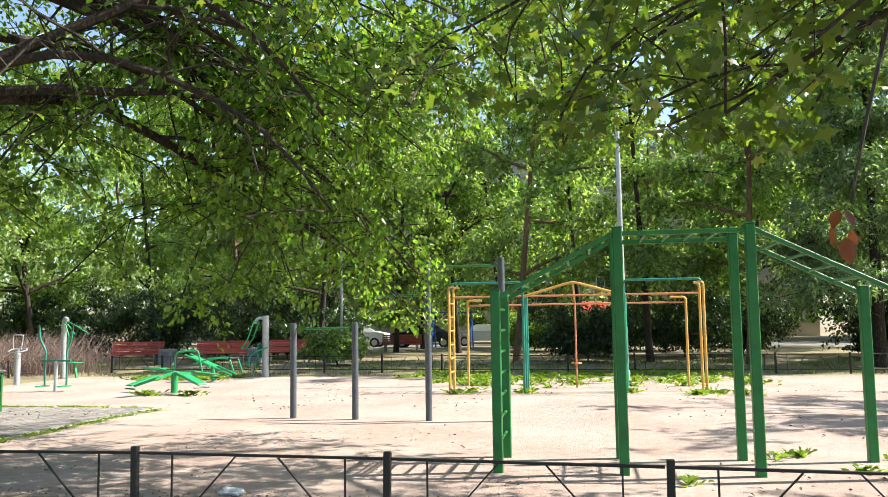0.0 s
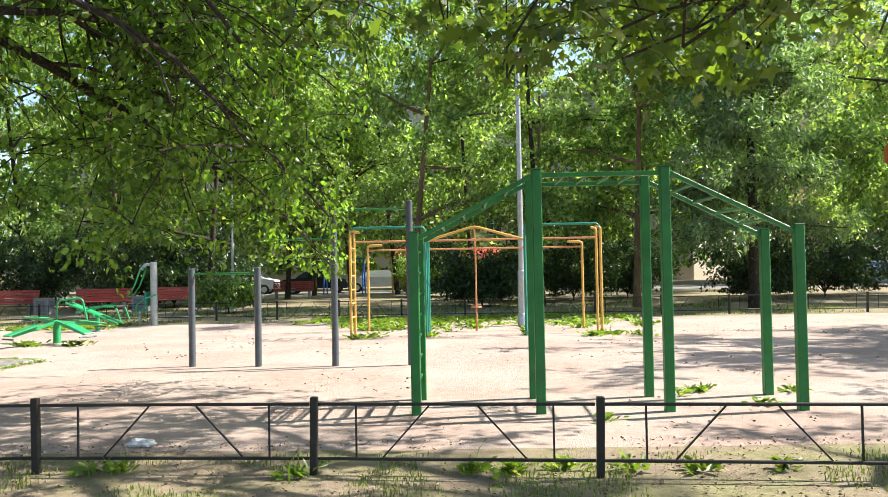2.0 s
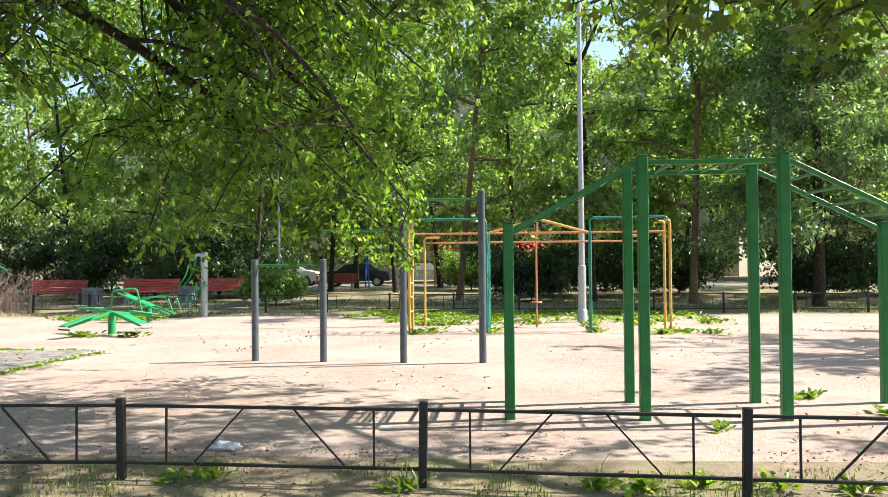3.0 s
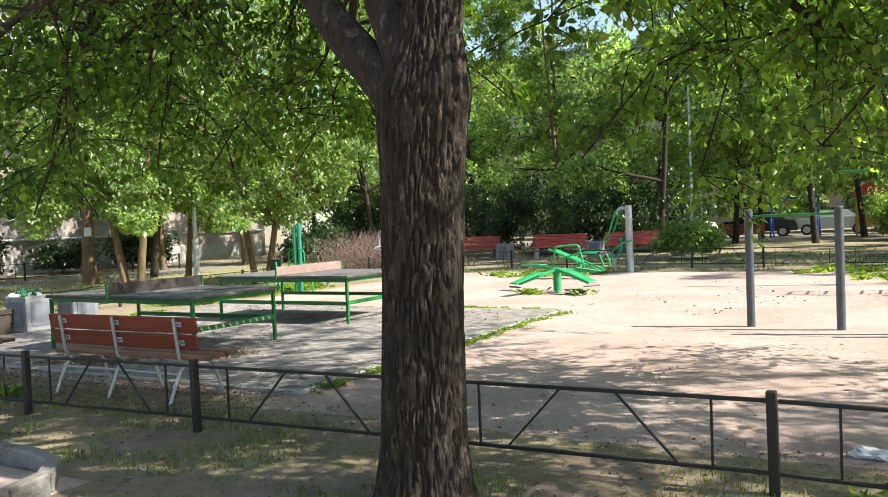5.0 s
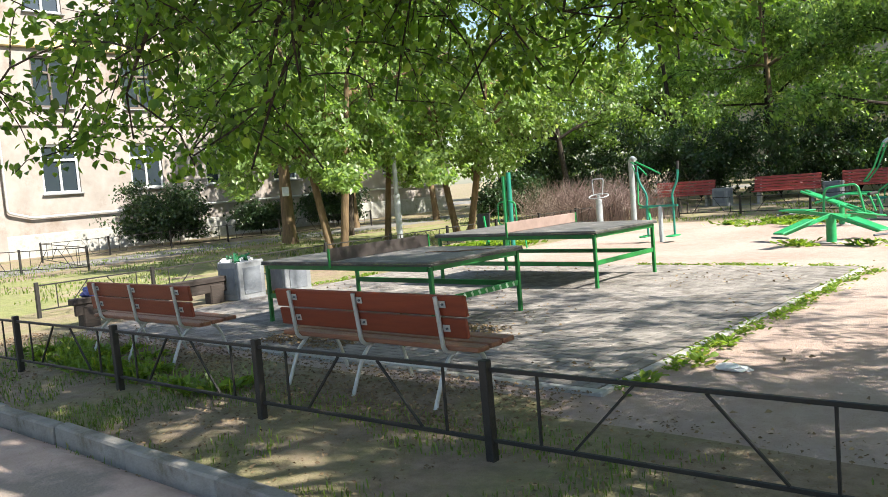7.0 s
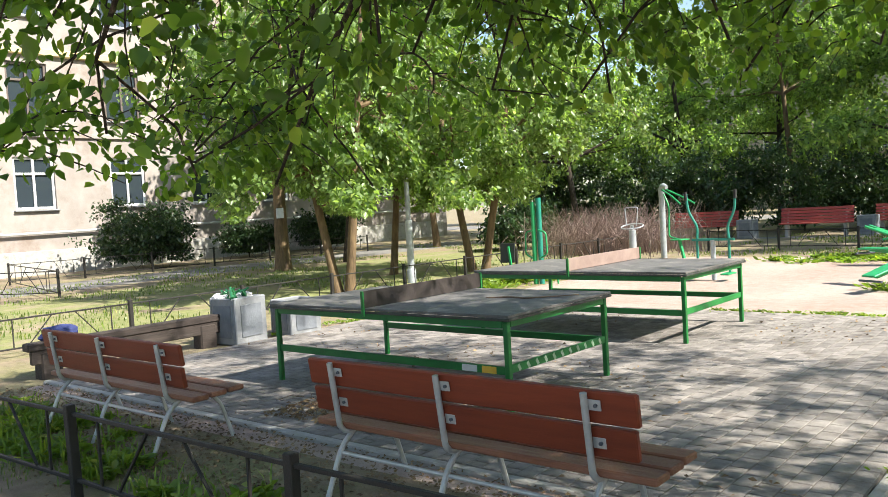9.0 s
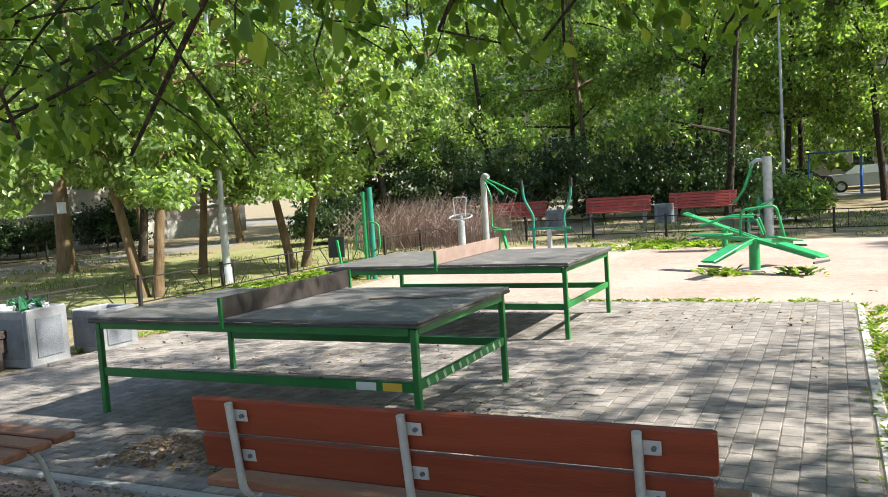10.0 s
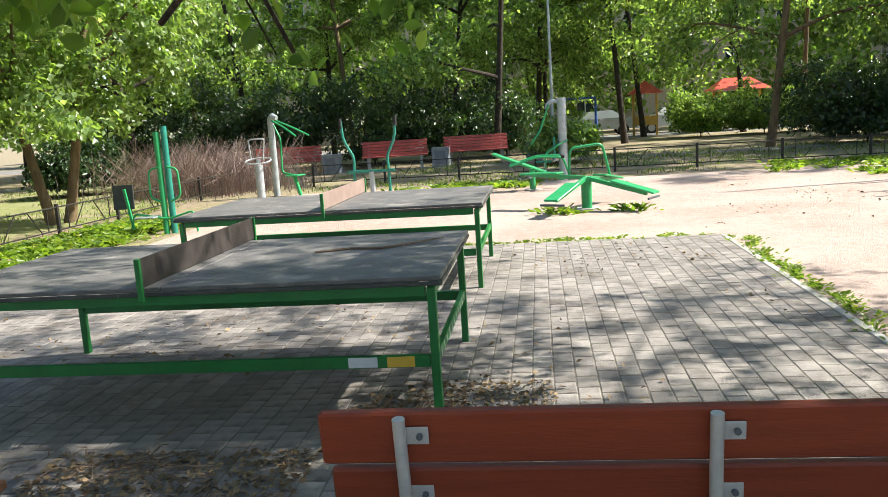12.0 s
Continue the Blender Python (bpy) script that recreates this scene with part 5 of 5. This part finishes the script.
def plain_trunk(h, r, lean=(0, 0)):
    return [(lean[0] * t, lean[1] * t, h * t - 0.1, r * (1.25 if t == 0 else 1 - 0.75 * t)) for t in (0, 0.08, 0.25, 0.4, 0.55, 0.7, 0.85, 1.0)]


rg = np.random.default_rng(5)
MAPLE_BOUGHS = [
    (0, [(0, 0, 4.0), (-2.2, -0.9, 3.9), (-3.8, -1.6, 3.4), (-4.55, -1.8, 3.1), (-5.3, -1.9, 2.6)], 0, 0.045), (0, [(0, 0, 4.4), (-2.5, -0.4, 4.6), (-4.4, -0.8, 4.0), (-5.8, -1.0, 3.2)], 0, 0.05),
    (0, [(0, 0, 5.0), (-3.0, 0, 5.0), (-5.4, -0.1, 4.5), (-6.8, -0.2, 3.8)], 0, 0.05), (0, [(0, 0, 4.2), (-2.4, -1.6, 3.9), (-4.0, -2.6, 3.5), (-4.9, -2.6, 3.2)], 0, 0.03),
    (0, [(0, 0, 5.0), (-2.0, 1.2, 5.6), (-3.8, 2.2, 5.5), (-5.6, 3.2, 5.2)], 0, 0.05), (0, [(0, 0, 5.5), (-3.0, 1.5, 6.3), (-5.5, 2.4, 6.1), (-7.0, 3.0, 5.7)], 0, 0.05)]
maple = tree("maple", 8.3, 5.6, plain_trunk(9.5, 0.28), plain_limbs(rg, 15, 3, 7, 6.0, 0.1, 0.55) + MAPLE_BOUGHS, "leafy maple arching over the fence with lobed leaves darkened as in shade", LEAF_MAPLE_SHADED, BARK, 21, 8, 6, 28, (1.2, 2.4), 0.12, (0.5, 0.9), (0.105, 0.105), 3,
             lambda x, y, z: (z > np.where(x < 4.6, np.where(y < 5.2, 2.5 + 0.16 * np.abs(x - 3.2), 3.3), np.where(y < 7, 3.0, 3.5))) & (y > 2.3), bare=3)
part("hanging_twig", Shape().tube(swept([(-4.4, -2.6, 3.4), (-4.9, -3.5, 3.0), (-5.25, -4.1, 2.45), (-5.4, -4.2, 2.0), (-5.44, -4.2, 1.82)], 12), [0.009 - 0.0005 * k for k in range(13)], 5, False)
     .tube(swept([(-5.25, -4.1, 2.45), (-5.22, -4.16, 2.1), (-5.28, -4.2, 1.78)], 6), 0.003, 4, False), BARK, maple)
dr = np.random.default_rng(41)
for dx, dz in ((-5.46, 1.75), (-5.29, 1.7)):
    p = np.array([dx, -4.2, dz]) + dr.normal(size=(6, 3)) * np.array([0.014, 0.02, 0.028])
    part("withered_leaves", leaf_cloud("withered_leaves", p, dr.normal(size=(6, 3)) * 0.5 + np.array([0, 0, -1.0]), 0.06, 0.034, LEAF_DRY, dr, 2), LEAF_DRY, maple, "withered reddish-brown leaves")
tree("maple", -13.0, 0.4, plain_trunk(9, 0.26), plain_limbs(rg, 10, 3, 6, 2.7, 0.1, 0.45), "leafy tree arching over the footpath", LEAF_NEAR, BARK, 22, 6, 8, 14, (1.3, 2.4), 0.12, (0.6, 1.1), (0.13, 0.1), 2,
     lambda x, y, z: z > 2.8)
tree("lime_tree", 15.5, 15.5, plain_trunk(10, 0.3), plain_limbs(rg, 11, 2, 6, 4.6, 0.1), "tall tree shading the edge of the sand", LEAF_FAR, BARK, 23, 7, 8, 24, (1.4, 2.6), 0.1, (0.6, 1.2), (0.17, 0.1), 1, lambda x, y, z: z > 2.6)

# ---- trees beside the lawn ----
for tx, ty, h, ln, sd, lb in ((-17.3, 14.6, 6.5, (-1.9, 0.2), 31, "multi-stemmed tree with warm brown bark by the lawn"), (-17.1, 14.7, 7, (0.6, 0.4), 32, "slender tree with pale green leaves by the lawn"), (-17.4, 19.2, 7, (-1.6, 0.2), 33, "slanting tree with pale green leaves behind the fence"), (-17.2, 19.4, 7.5, (1.4, 0.4), 34, "leafy tree with a reddish trunk behind the fence"), (-19.3, 18.3, 5.5, (0.5, 0.2), 35, "thin dark-stemmed tree behind the lamp post")):
    tree("lilac_tree", tx, ty, plain_trunk(h, 0.105, ln), plain_limbs(rg, 9, 2, 7, 2.6, 0.05, 0.5), lb, LEAF_MID, BARK2, sd, 7, 6, 44, (1.0, 2.0), 0.12, (0.5, 0.9), (0.13, 0.085), 1,
         lambda x, y, z: z > 1.95 + 0.4 * np.sin(x * 1.7 + y * 2.3))
pollard = tree("park_tree", -24.6, 19.0, plain_trunk(7, 0.24), plain_limbs(rg, 8, 4, 7, 2.6, 0.08), "stout grey trunk with a small white notice", LEAF_MID, BARK2, 36, 5, 7, 20, (1.0, 2.0), 0.1, (0.5, 0.9), (0.15, 0.09), 1, lambda x, y, z: z > 2.6)
part("notice", Shape().box((0.2, -0.16, 1.75), (0.02, 0.22, 0.3), pose(0, 0, 0, 0, 0, -38).to_3x3(), 0.003), WHITESTICK, pollard, "small white paper notice")

# ---- background trees ----
far_rows = [(-27, 29, 13), (-22.5, 33, 13), (-21, 41, 15), (-16.5, 42, 15), (-12, 43, 16), (-8, 43, 15), (-0.5, 32, 14), (-4.2, 41, 15), (4.6, 31, 13), (7.8, 29, 13), (14, 34, 15), (19, 30, 14), (24, 36, 15), (10, 41, 16), (2, 46, 16), (-26, 47, 17), (30, 30, 14), (-31, 39, 16), (18, 46, 17), (-9.5, 34.5, 12), (-25, 22, 10), (-29, 26, 11), (-2.5, 48, 18), (-7.5, 48, 17), (6, 50, 18), (-18.5, 46, 18)]
for i, (tx, ty, h) in enumerate(far_rows):
    lm = LEAF_MID if i in (6, 0, 17, 20, 21) else LEAF_FAR
    tree("park_tree", tx, ty, plain_trunk(h, 0.14, (rg.uniform(-2, 2), rg.uniform(-0.6, 0.6))), plain_limbs(rg, 12, 2, 7, 4.0, 0.08, 0.5), "tall leafy tree at the far edge of the playground" if ty < 35 else "tall dark leafy tree behind the benches", lm, BARK2 if i % 3 == 0 else BARK, 50 + i, 7, 6, 38, (1.2, 2.8), 0.08, (0.5, 1.0), (0.2, 0.12), 1,
         (lambda x, y, z: z > 2.5) if ty < 40 else (lambda x, y, z: z > 1.9), fold=0.17)


def far_woods():
    """The leafy mass beyond the parked cars, too far to tell tree from tree."""
    rng = np.random.default_rng(8)
    n = 60000
    x = rng.uniform(-48, 60, n)
    top = np.array([13 + 4.5 * noise.noise((v * 0.16, 0, 0)) + 2 * noise.noise((v * 0.5, 3, 0)) for v in x])
    z = 1.2 + rng.random(n) ** 0.9 * top
    y = 62 + rng.uniform(-2.5, 2.5, n) + 1.5 * np.sin(x * 0.5)
    y = np.where(x > 26, y - 6, y)
    gap = np.array([noise.noise((a * 0.22, b * 0.3, 2)) for a, b in zip(x, z)]) > -0.34
    p = np.stack([x, y, z], 1)[gap]
    d = rng.normal(size=p.shape) + np.array([0, 0, -0.4])
    tagged(new("far_woods", leaf_cloud("far_woods", p, d, 0.55, 0.34, LEAF_FAR, rng, 1)), "leafy mass of trees beyond the car park", "trees", kind="stuff")


far_woods()
tree("larch", 11.3, 27, plain_trunk(11, 0.2), [(r, (math.cos(a), math.sin(a), 0.05), 3.6 - 0.35 * r, 0.06) for r in range(2, 8) for a in np.linspace(0, 6.28, 6) + r], "bluish tree with level tiers of boughs", LEAF_BLUE, BARK, 90, 7, 9, 18, (0.8, 1.6), 0.03, (0.4, 0.8), (0.2, 0.07), 1, lambda x, y, z: z > 1.5, fold=0.14)


# ---- shrubs ----
def shrub(x, y, w, h, label, leafmat, seed, leaves=16, size=(0.16, 0.09)):
    stems = [(0, (math.cos(a) * 0.6, math.sin(a) * 0.6, 1.0), h * rg.uniform(0.7, 1.05), 0.025) for a in np.linspace(0, 5.8, 9)]
    tree("shrub", x, y, [(0, 0, -0.1, 0.03), (0, 0, 0.15, 0.03)], [(1, s[1], s[2], s[3]) for s in stems], label, leafmat, BARK, seed, 7, 9, leaves, (w * 0.3, w * 0.55), 0.06, (0.3, 0.6), size, 1, None, fold=0.12)


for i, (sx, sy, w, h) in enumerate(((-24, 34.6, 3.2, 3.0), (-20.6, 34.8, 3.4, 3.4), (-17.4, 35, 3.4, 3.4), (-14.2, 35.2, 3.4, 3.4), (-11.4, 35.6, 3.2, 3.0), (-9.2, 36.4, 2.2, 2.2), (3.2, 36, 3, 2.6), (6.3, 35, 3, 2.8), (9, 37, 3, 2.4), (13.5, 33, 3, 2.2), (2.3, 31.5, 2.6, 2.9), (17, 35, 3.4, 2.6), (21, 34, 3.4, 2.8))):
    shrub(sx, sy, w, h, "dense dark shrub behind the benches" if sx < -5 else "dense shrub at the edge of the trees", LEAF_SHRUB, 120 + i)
for i, (sx, sy, w, h) in enumerate(((-0.5, 43.5, 2.4, 1.9), (2.2, 43, 2.6, 1.9), (5, 43, 2.6, 1.8), (-7.1, 29.5, 1.2, 1.1))):
    shrub(sx, sy, w, h, "rounded green bush in open ground", LEAF_FAR, 140 + i)

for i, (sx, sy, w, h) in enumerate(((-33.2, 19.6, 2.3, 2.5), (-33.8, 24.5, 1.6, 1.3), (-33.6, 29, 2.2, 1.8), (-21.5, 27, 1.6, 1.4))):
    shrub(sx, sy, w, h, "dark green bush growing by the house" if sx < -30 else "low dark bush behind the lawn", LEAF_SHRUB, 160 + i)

# ---- grass, weeds and litter ----


def blades(name, xs, ys, h, w, material, label, seed, spread=0.5):
    """Upright bent blades; xs, ys are places on the ground."""
    rng = np.random.default_rng(seed)
    n = len(xs)
    hh = h * rng.uniform(0.4, 1.2, n)
    a = rng.uniform(0, 2 * math.pi, n)
    lean = rng.uniform(0.1, spread, n) * hh
    b = np.stack([xs, ys, np.full(n, -0.005)], 1)
    s = np.stack([-np.sin(a), np.cos(a), np.zeros(n)], 1) * (w * rng.uniform(0.6, 1.3, n))[:, None]
    d = np.stack([np.cos(a) * lean, np.sin(a) * lean, hh], 1)
    mid = b + d * np.array([0.3, 0.3, 0.6])
    v = np.stack([b - s * 0.6, b + s * 0.6, mid - s, mid + s, b + d], 1).reshape(-1, 3)
    k = np.arange(n)[:, None] * 5
    f = np.concatenate([k + np.array([0, 1, 3]), k + np.array([0, 3, 2]), k + np.array([2, 3, 4])])
    return tagged(new(name, raw_mesh(name, v, f, material)), label, "grass", kind="stuff")


def rosettes(name, spots, per, spread, size, material, label, seed):
    """Low weeds: broad leaves lying outwards round each root."""
    rng = np.random.default_rng(seed)
    place, way = [], []
    for x, y in spots:
        k = int(per * rng.uniform(0.5, 1.4))
        a, r = rng.uniform(0, 2 * math.pi, k), np.abs(rng.normal(size=k)) * spread
        place.append(np.stack([x + r * np.cos(a), y + r * np.sin(a), 0.012 + rng.random(k) * size * 0.7], 1))
        way.append(np.stack([np.cos(a), np.sin(a), rng.uniform(0.0, 0.9, k)], 1))
    me = leaf_cloud(name, np.concatenate(place), np.concatenate(way), size, size * 0.42, material, rng, 2)
    return tagged(new(name, me), label, "weeds", kind="stuff")


def scatter(rng, n, x0, x1, y0, y1, scale, cut):
    """Places inside a stretch, kept where a slow noise is high, so that they form patches."""
    xs, ys = rng.uniform(x0, x1, n), rng.uniform(y0, y1, n)
    ok = np.array([noise.noise((x * scale, y * scale, 7.3)) > cut for x, y in zip(xs, ys)])
    return xs[ok], ys[ok]


def tufts(rng, spots, per, spread):
    px, py = [], []
    for x, y in spots:
        k = int(per * rng.uniform(0.5, 1.3))
        px.append(x + rng.normal(size=k) * spread)
        py.append(y + rng.normal(size=k) * spread)
    return np.concatenate(px), np.concatenate(py)


gr = np.random.default_rng(77)
blades("grass", *scatter(gr, 26000, -16, 8, 4.75, 6.3, 1.3, 0.0), 0.05, 0.004, GRASS, "thin grass along the fence", 1)
blades("grass", *scatter(gr, 22000, -30, -16.1, 6, 33, 0.5, 0.0), 0.09, 0.009, GRASS, "thin lawn grass behind the low fence", 2)
blades("grass", *scatter(gr, 16000, -14, 14, 23.6, 33, 0.6, 0.0), 0.08, 0.012, GRASS, "thin grass beyond the sand", 3)
blades("grass", *scatter(gr, 9000, -14, -5.8, 2.0, 5.4, 1.1, 0.2), 0.06, 0.004, GRASS, "sparse grass beside the kerb", 4)
row = [(x, 14.05 + gr.normal() * 0.06) for x in np.arange(-9.2, -6.0, 0.12) if gr.random() > 0.25]
row += [(-5.78 + gr.normal() * 0.05, y) for y in np.arange(7.3, 14, 0.13) if gr.random() > 0.2]
row += [(-16.3 + gr.normal() * 0.25, y) for y in np.arange(19, 22, 0.12)] + [(-13.9 + gr.normal() * 0.1, y) for y in np.arange(10.3, 12.6, 0.12)]
rosettes("weeds", row, 34, 0.07, 0.052, WEED, "yellow-green weeds along the paving edge", 5)
spots = [(-0.6, 17.4), (-0.3, 17.7), (4.5, 17.2), (4.9, 17.5), (0.9, 17.7), (3.2, 17.7), (5.5, 17.3), (1.4, 19.2), (-7.8, 17.0), (-6.7, 16.9), (-7.6, 16.8), (-6.5, 16.8)]
spots += [(gr.uniform(-2, 6.5), gr.uniform(19.5, 23.5)) for _ in range(60)] + [(gr.uniform(-11, -8), gr.uniform(21.5, 23)) for _ in range(22)] + [(gr.uniform(-3, 6), gr.uniform(22.5, 24.5)) for _ in range(50)]
spots += [(gr.uniform(-15.8, -14.1), gr.uniform(13.6, 18.5)) for _ in range(70)]
rosettes("weeds", spots, 60, 0.2, 0.13, WEED, "yellow-green weeds growing in the sand", 6)
near_w = [(gr.uniform(-12.6, -7.6), gr.uniform(5.75, 6.15)) for _ in range(26)] + [(gr.uniform(-13, -10.4), gr.uniform(5.7, 6.6)) for _ in range(30)] + [(x, 5.75 + gr.normal() * 0.12) for x in (-1.0, -0.8, 0.6, 1.9, 2.2, 2.6, 3.1, 3.6, 4.2)]
near_w += [(3.2, 7.6), (4.3, 9.2), (5.0, 8.4), (4.6, 9.4), (5.6, 9.3), (-5.7, 7.4), (-5.6, 8.2), (-5.65, 8.9)]
rosettes("weeds", near_w, 34, 0.1, 0.1, WEED, "broad-leaved weeds beside the fence", 7)
blades("weeds", *tufts(gr, near_w[:60], 9, 0.1), 0.2, 0.007, WEED, "thin tall weeds beside the fence", 8, 0.7)


def litter(name, n, x0, x1, y0, y1, material, label, size, seed, z=0.008, cut=-0.2):
    rng = np.random.default_rng(seed)
    xs, ys = scatter(rng, n, x0, x1, y0, y1, 0.8, cut)
    p = np.stack([xs, ys, np.full(len(xs), z + 0.008)], 1)
    d = np.stack([rng.normal(size=len(xs)), rng.normal(size=len(xs)), rng.normal(size=len(xs)) * 0.15], 1)
    me = leaf_cloud(name, p, d, size, size * 0.55, material, rng, 1)
    return tagged(new(name, me), label, "fallen leaves", kind="stuff")


litter("fallen_leaves", 15000, -13, 8, 2.5, 6.9, LITTER, "dry fallen leaves on the earth", 0.03, 1, 0.004, -0.35)
litter("fallen_leaves", 5500, -14.2, -5.9, 5.95, 7.1, LITTER, "dry fallen leaves under the benches", 0.032, 5, 0.024, -0.5)
litter("fallen_leaves", 1300, -13.5, -6, 7.2, 13.8, LITTER, "dry fallen leaves on the paving", 0.045, 2, 0.045, 0.1)
litter("fallen_leaves", 900, -10.3, -9.0, 7.35, 7.95, LITTER, "heap of dry leaves on the paving by the table", 0.04, 12, 0.042, -0.2)
litter("fallen_leaves", 700, -9.0, -7.9, 8.2, 8.9, LITTER, "dry leaves gathered round the table leg", 0.04, 13, 0.042, -0.2)
litter("fallen_leaves", 2500, -6, 12, 7, 20, LITTER, "scattered dry leaves on the sand", 0.05, 3, 0.016, 0.15)

# fallen twigs under the first table
tw = Shape()
tr = random.Random(4)
for k in range(60):
    cx, cy = (-9.9 + tr.gauss(0, 0.25), 7.75 + tr.gauss(0, 0.1)) if k < 34 else (-8.5 + tr.gauss(0, 0.25), 8.45 + tr.gauss(0, 0.15))
    a, ln = tr.uniform(0, 6.28), tr.uniform(0.08, 0.28)
    tw.tube([(cx, cy, 0.05), (cx + ln * 0.5 * math.cos(a), cy + ln * 0.5 * math.sin(a), 0.07), (cx + ln * math.cos(a + 0.3), cy + ln * math.sin(a + 0.3), 0.05)], [0.004, 0.003, 0.002], 4, False)
tagged(new("dry_twigs", tw.mesh("dry_twigs", TWIGM)), "dry broken twigs lying on the paving", "twigs", kind="stuff")

# bare brushwood heap by the far fence
bw = Shape()
for k in range(1900):
    cx, cy = -16.9 + tr.gauss(0, 1.1), 25.2 + tr.gauss(0, 0.9)
    h, a = tr.uniform(0.5, 1.6), tr.uniform(0, 6.28)
    r = tr.uniform(0.3, 0.9)
    bw.tube([(cx, cy, 0), (cx + 0.2 * r * math.cos(a), cy + 0.2 * r * math.sin(a), h * 0.5), (cx + r * math.cos(a + 0.4), cy + r * math.sin(a + 0.4), h * tr.uniform(0.75, 1))], [0.009, 0.006, 0.003], 3, False)
tagged(new("bare_brushwood", bw.mesh("bare_brushwood", BRUSH)), "bare pinkish-brown thicket behind the gym", "bush", kind="stuff")


def rock_like(name, place, size, material, label, category, seed):
    """A crumpled lump."""
    bm = bmesh.new()
    bmesh.ops.create_icosphere(bm, subdivisions=3, radius=1)
    for v in bm.verts:
        v.co *= 1 + 0.45 * noise.noise(v.co * 1.7 + Vector((seed, 0, 0))) + 0.2 * noise.noise(v.co * 5)
        v.co = Vector((v.co.x * size[0], v.co.y * size[1], max(v.co.z, -0.6) * size[2]))
    me = bpy.data.meshes.new(name)
    bm.to_mesh(me)
    bm.free()
    me.materials.append(material)
    ob = new(name, me)
    ob.location = place
    return tagged(ob, label, category)


# low timber planter edge with a bag on it, rubbish in the bin, paper on the sand
pl = thing("low_timber_bench", (-14.05, 8.3, 0), "dark weathered timber beam on blocks darkened as in shade", "bench")
part("beam", Shape().box((0, 0, 0.37), (0.16, 2.5, 0.09), None, 0.012), TIMBER, pl)
part("beam", Shape().box((0.04, 0, 0.25), (0.05, 2.44, 0.15), None, 0.01), TIMBER, pl)
# Greyish blocks; the dark timber colour stands in for shade under the beam.
for yy in (-1.0, 1.0):
    part("block", Shape().box((-0.02, yy, 0.14), (0.2, 0.24, 0.33), None, 0.02), TIMBER, pl, "grey block darkened as in shade")
rock_like("cloth_bundle", (-14.1, 7.45, 0.47), (0.16, 0.2, 0.09), BLUECLOTH, "crumpled blue cloth bundle on the timber beam", "cloth", 3)
litter_bin(-13.75, 10.55, 0.5, 0.5, "empty beige concrete bin next to the full one", -5)
for k in range(16):
    a = tr.uniform(0, 6.28)
    px, py = -13.95 + tr.uniform(-0.18, 0.18), 9.75 + tr.uniform(-0.18, 0.18)
    if k % 3 == 0:
        rock_like("paper_ball", (px, py, 0.62), (0.07, 0.07, 0.05), PAPER, "crumpled white paper in the bin", "litter", k)
    else:
        b = Shape().tube([(0, 0, -0.12), (0, 0, 0.04), (0, 0, 0.08), (0, 0, 0.13)], [0.033, 0.033, 0.014, 0.013], 10)
        ob = new("bottle", b.mesh("bottle", TRASHGREEN, True))
        ob.matrix_basis = pose(px, py, 0.62 + tr.uniform(0, 0.06), 60 * math.sin(a), 60 * math.cos(a), 0)
        tagged(ob, "green glass bottle thrown in the bin", "bottle", "bottles in the bin")
rock_like("plastic_bottle", (-1.0, 6.75, 0.035), (0.12, 0.05, 0.045), PAPER, "crushed white plastic bottle on the sand", "bottle", 2)
rock_like("paper_scrap", (-5.3, 8.1, 0.03), (0.13, 0.06, 0.03), PAPER, "crumpled white paper beside the paving", "litter", 9)

stick = Shape().tube([(-9.3, 9.12, 0.803), (-9.1, 9.2, 0.805), (-8.9, 9.17, 0.804), (-8.72, 9.3, 0.807), (-8.56, 9.5, 0.804)], [0.006, 0.008, 0.008, 0.007, 0.004], 6)
tagged(new("dry_stick", stick.mesh("dry_stick", TWIGM)), "thin dark dry stick lying on the table", "stick")

paving()
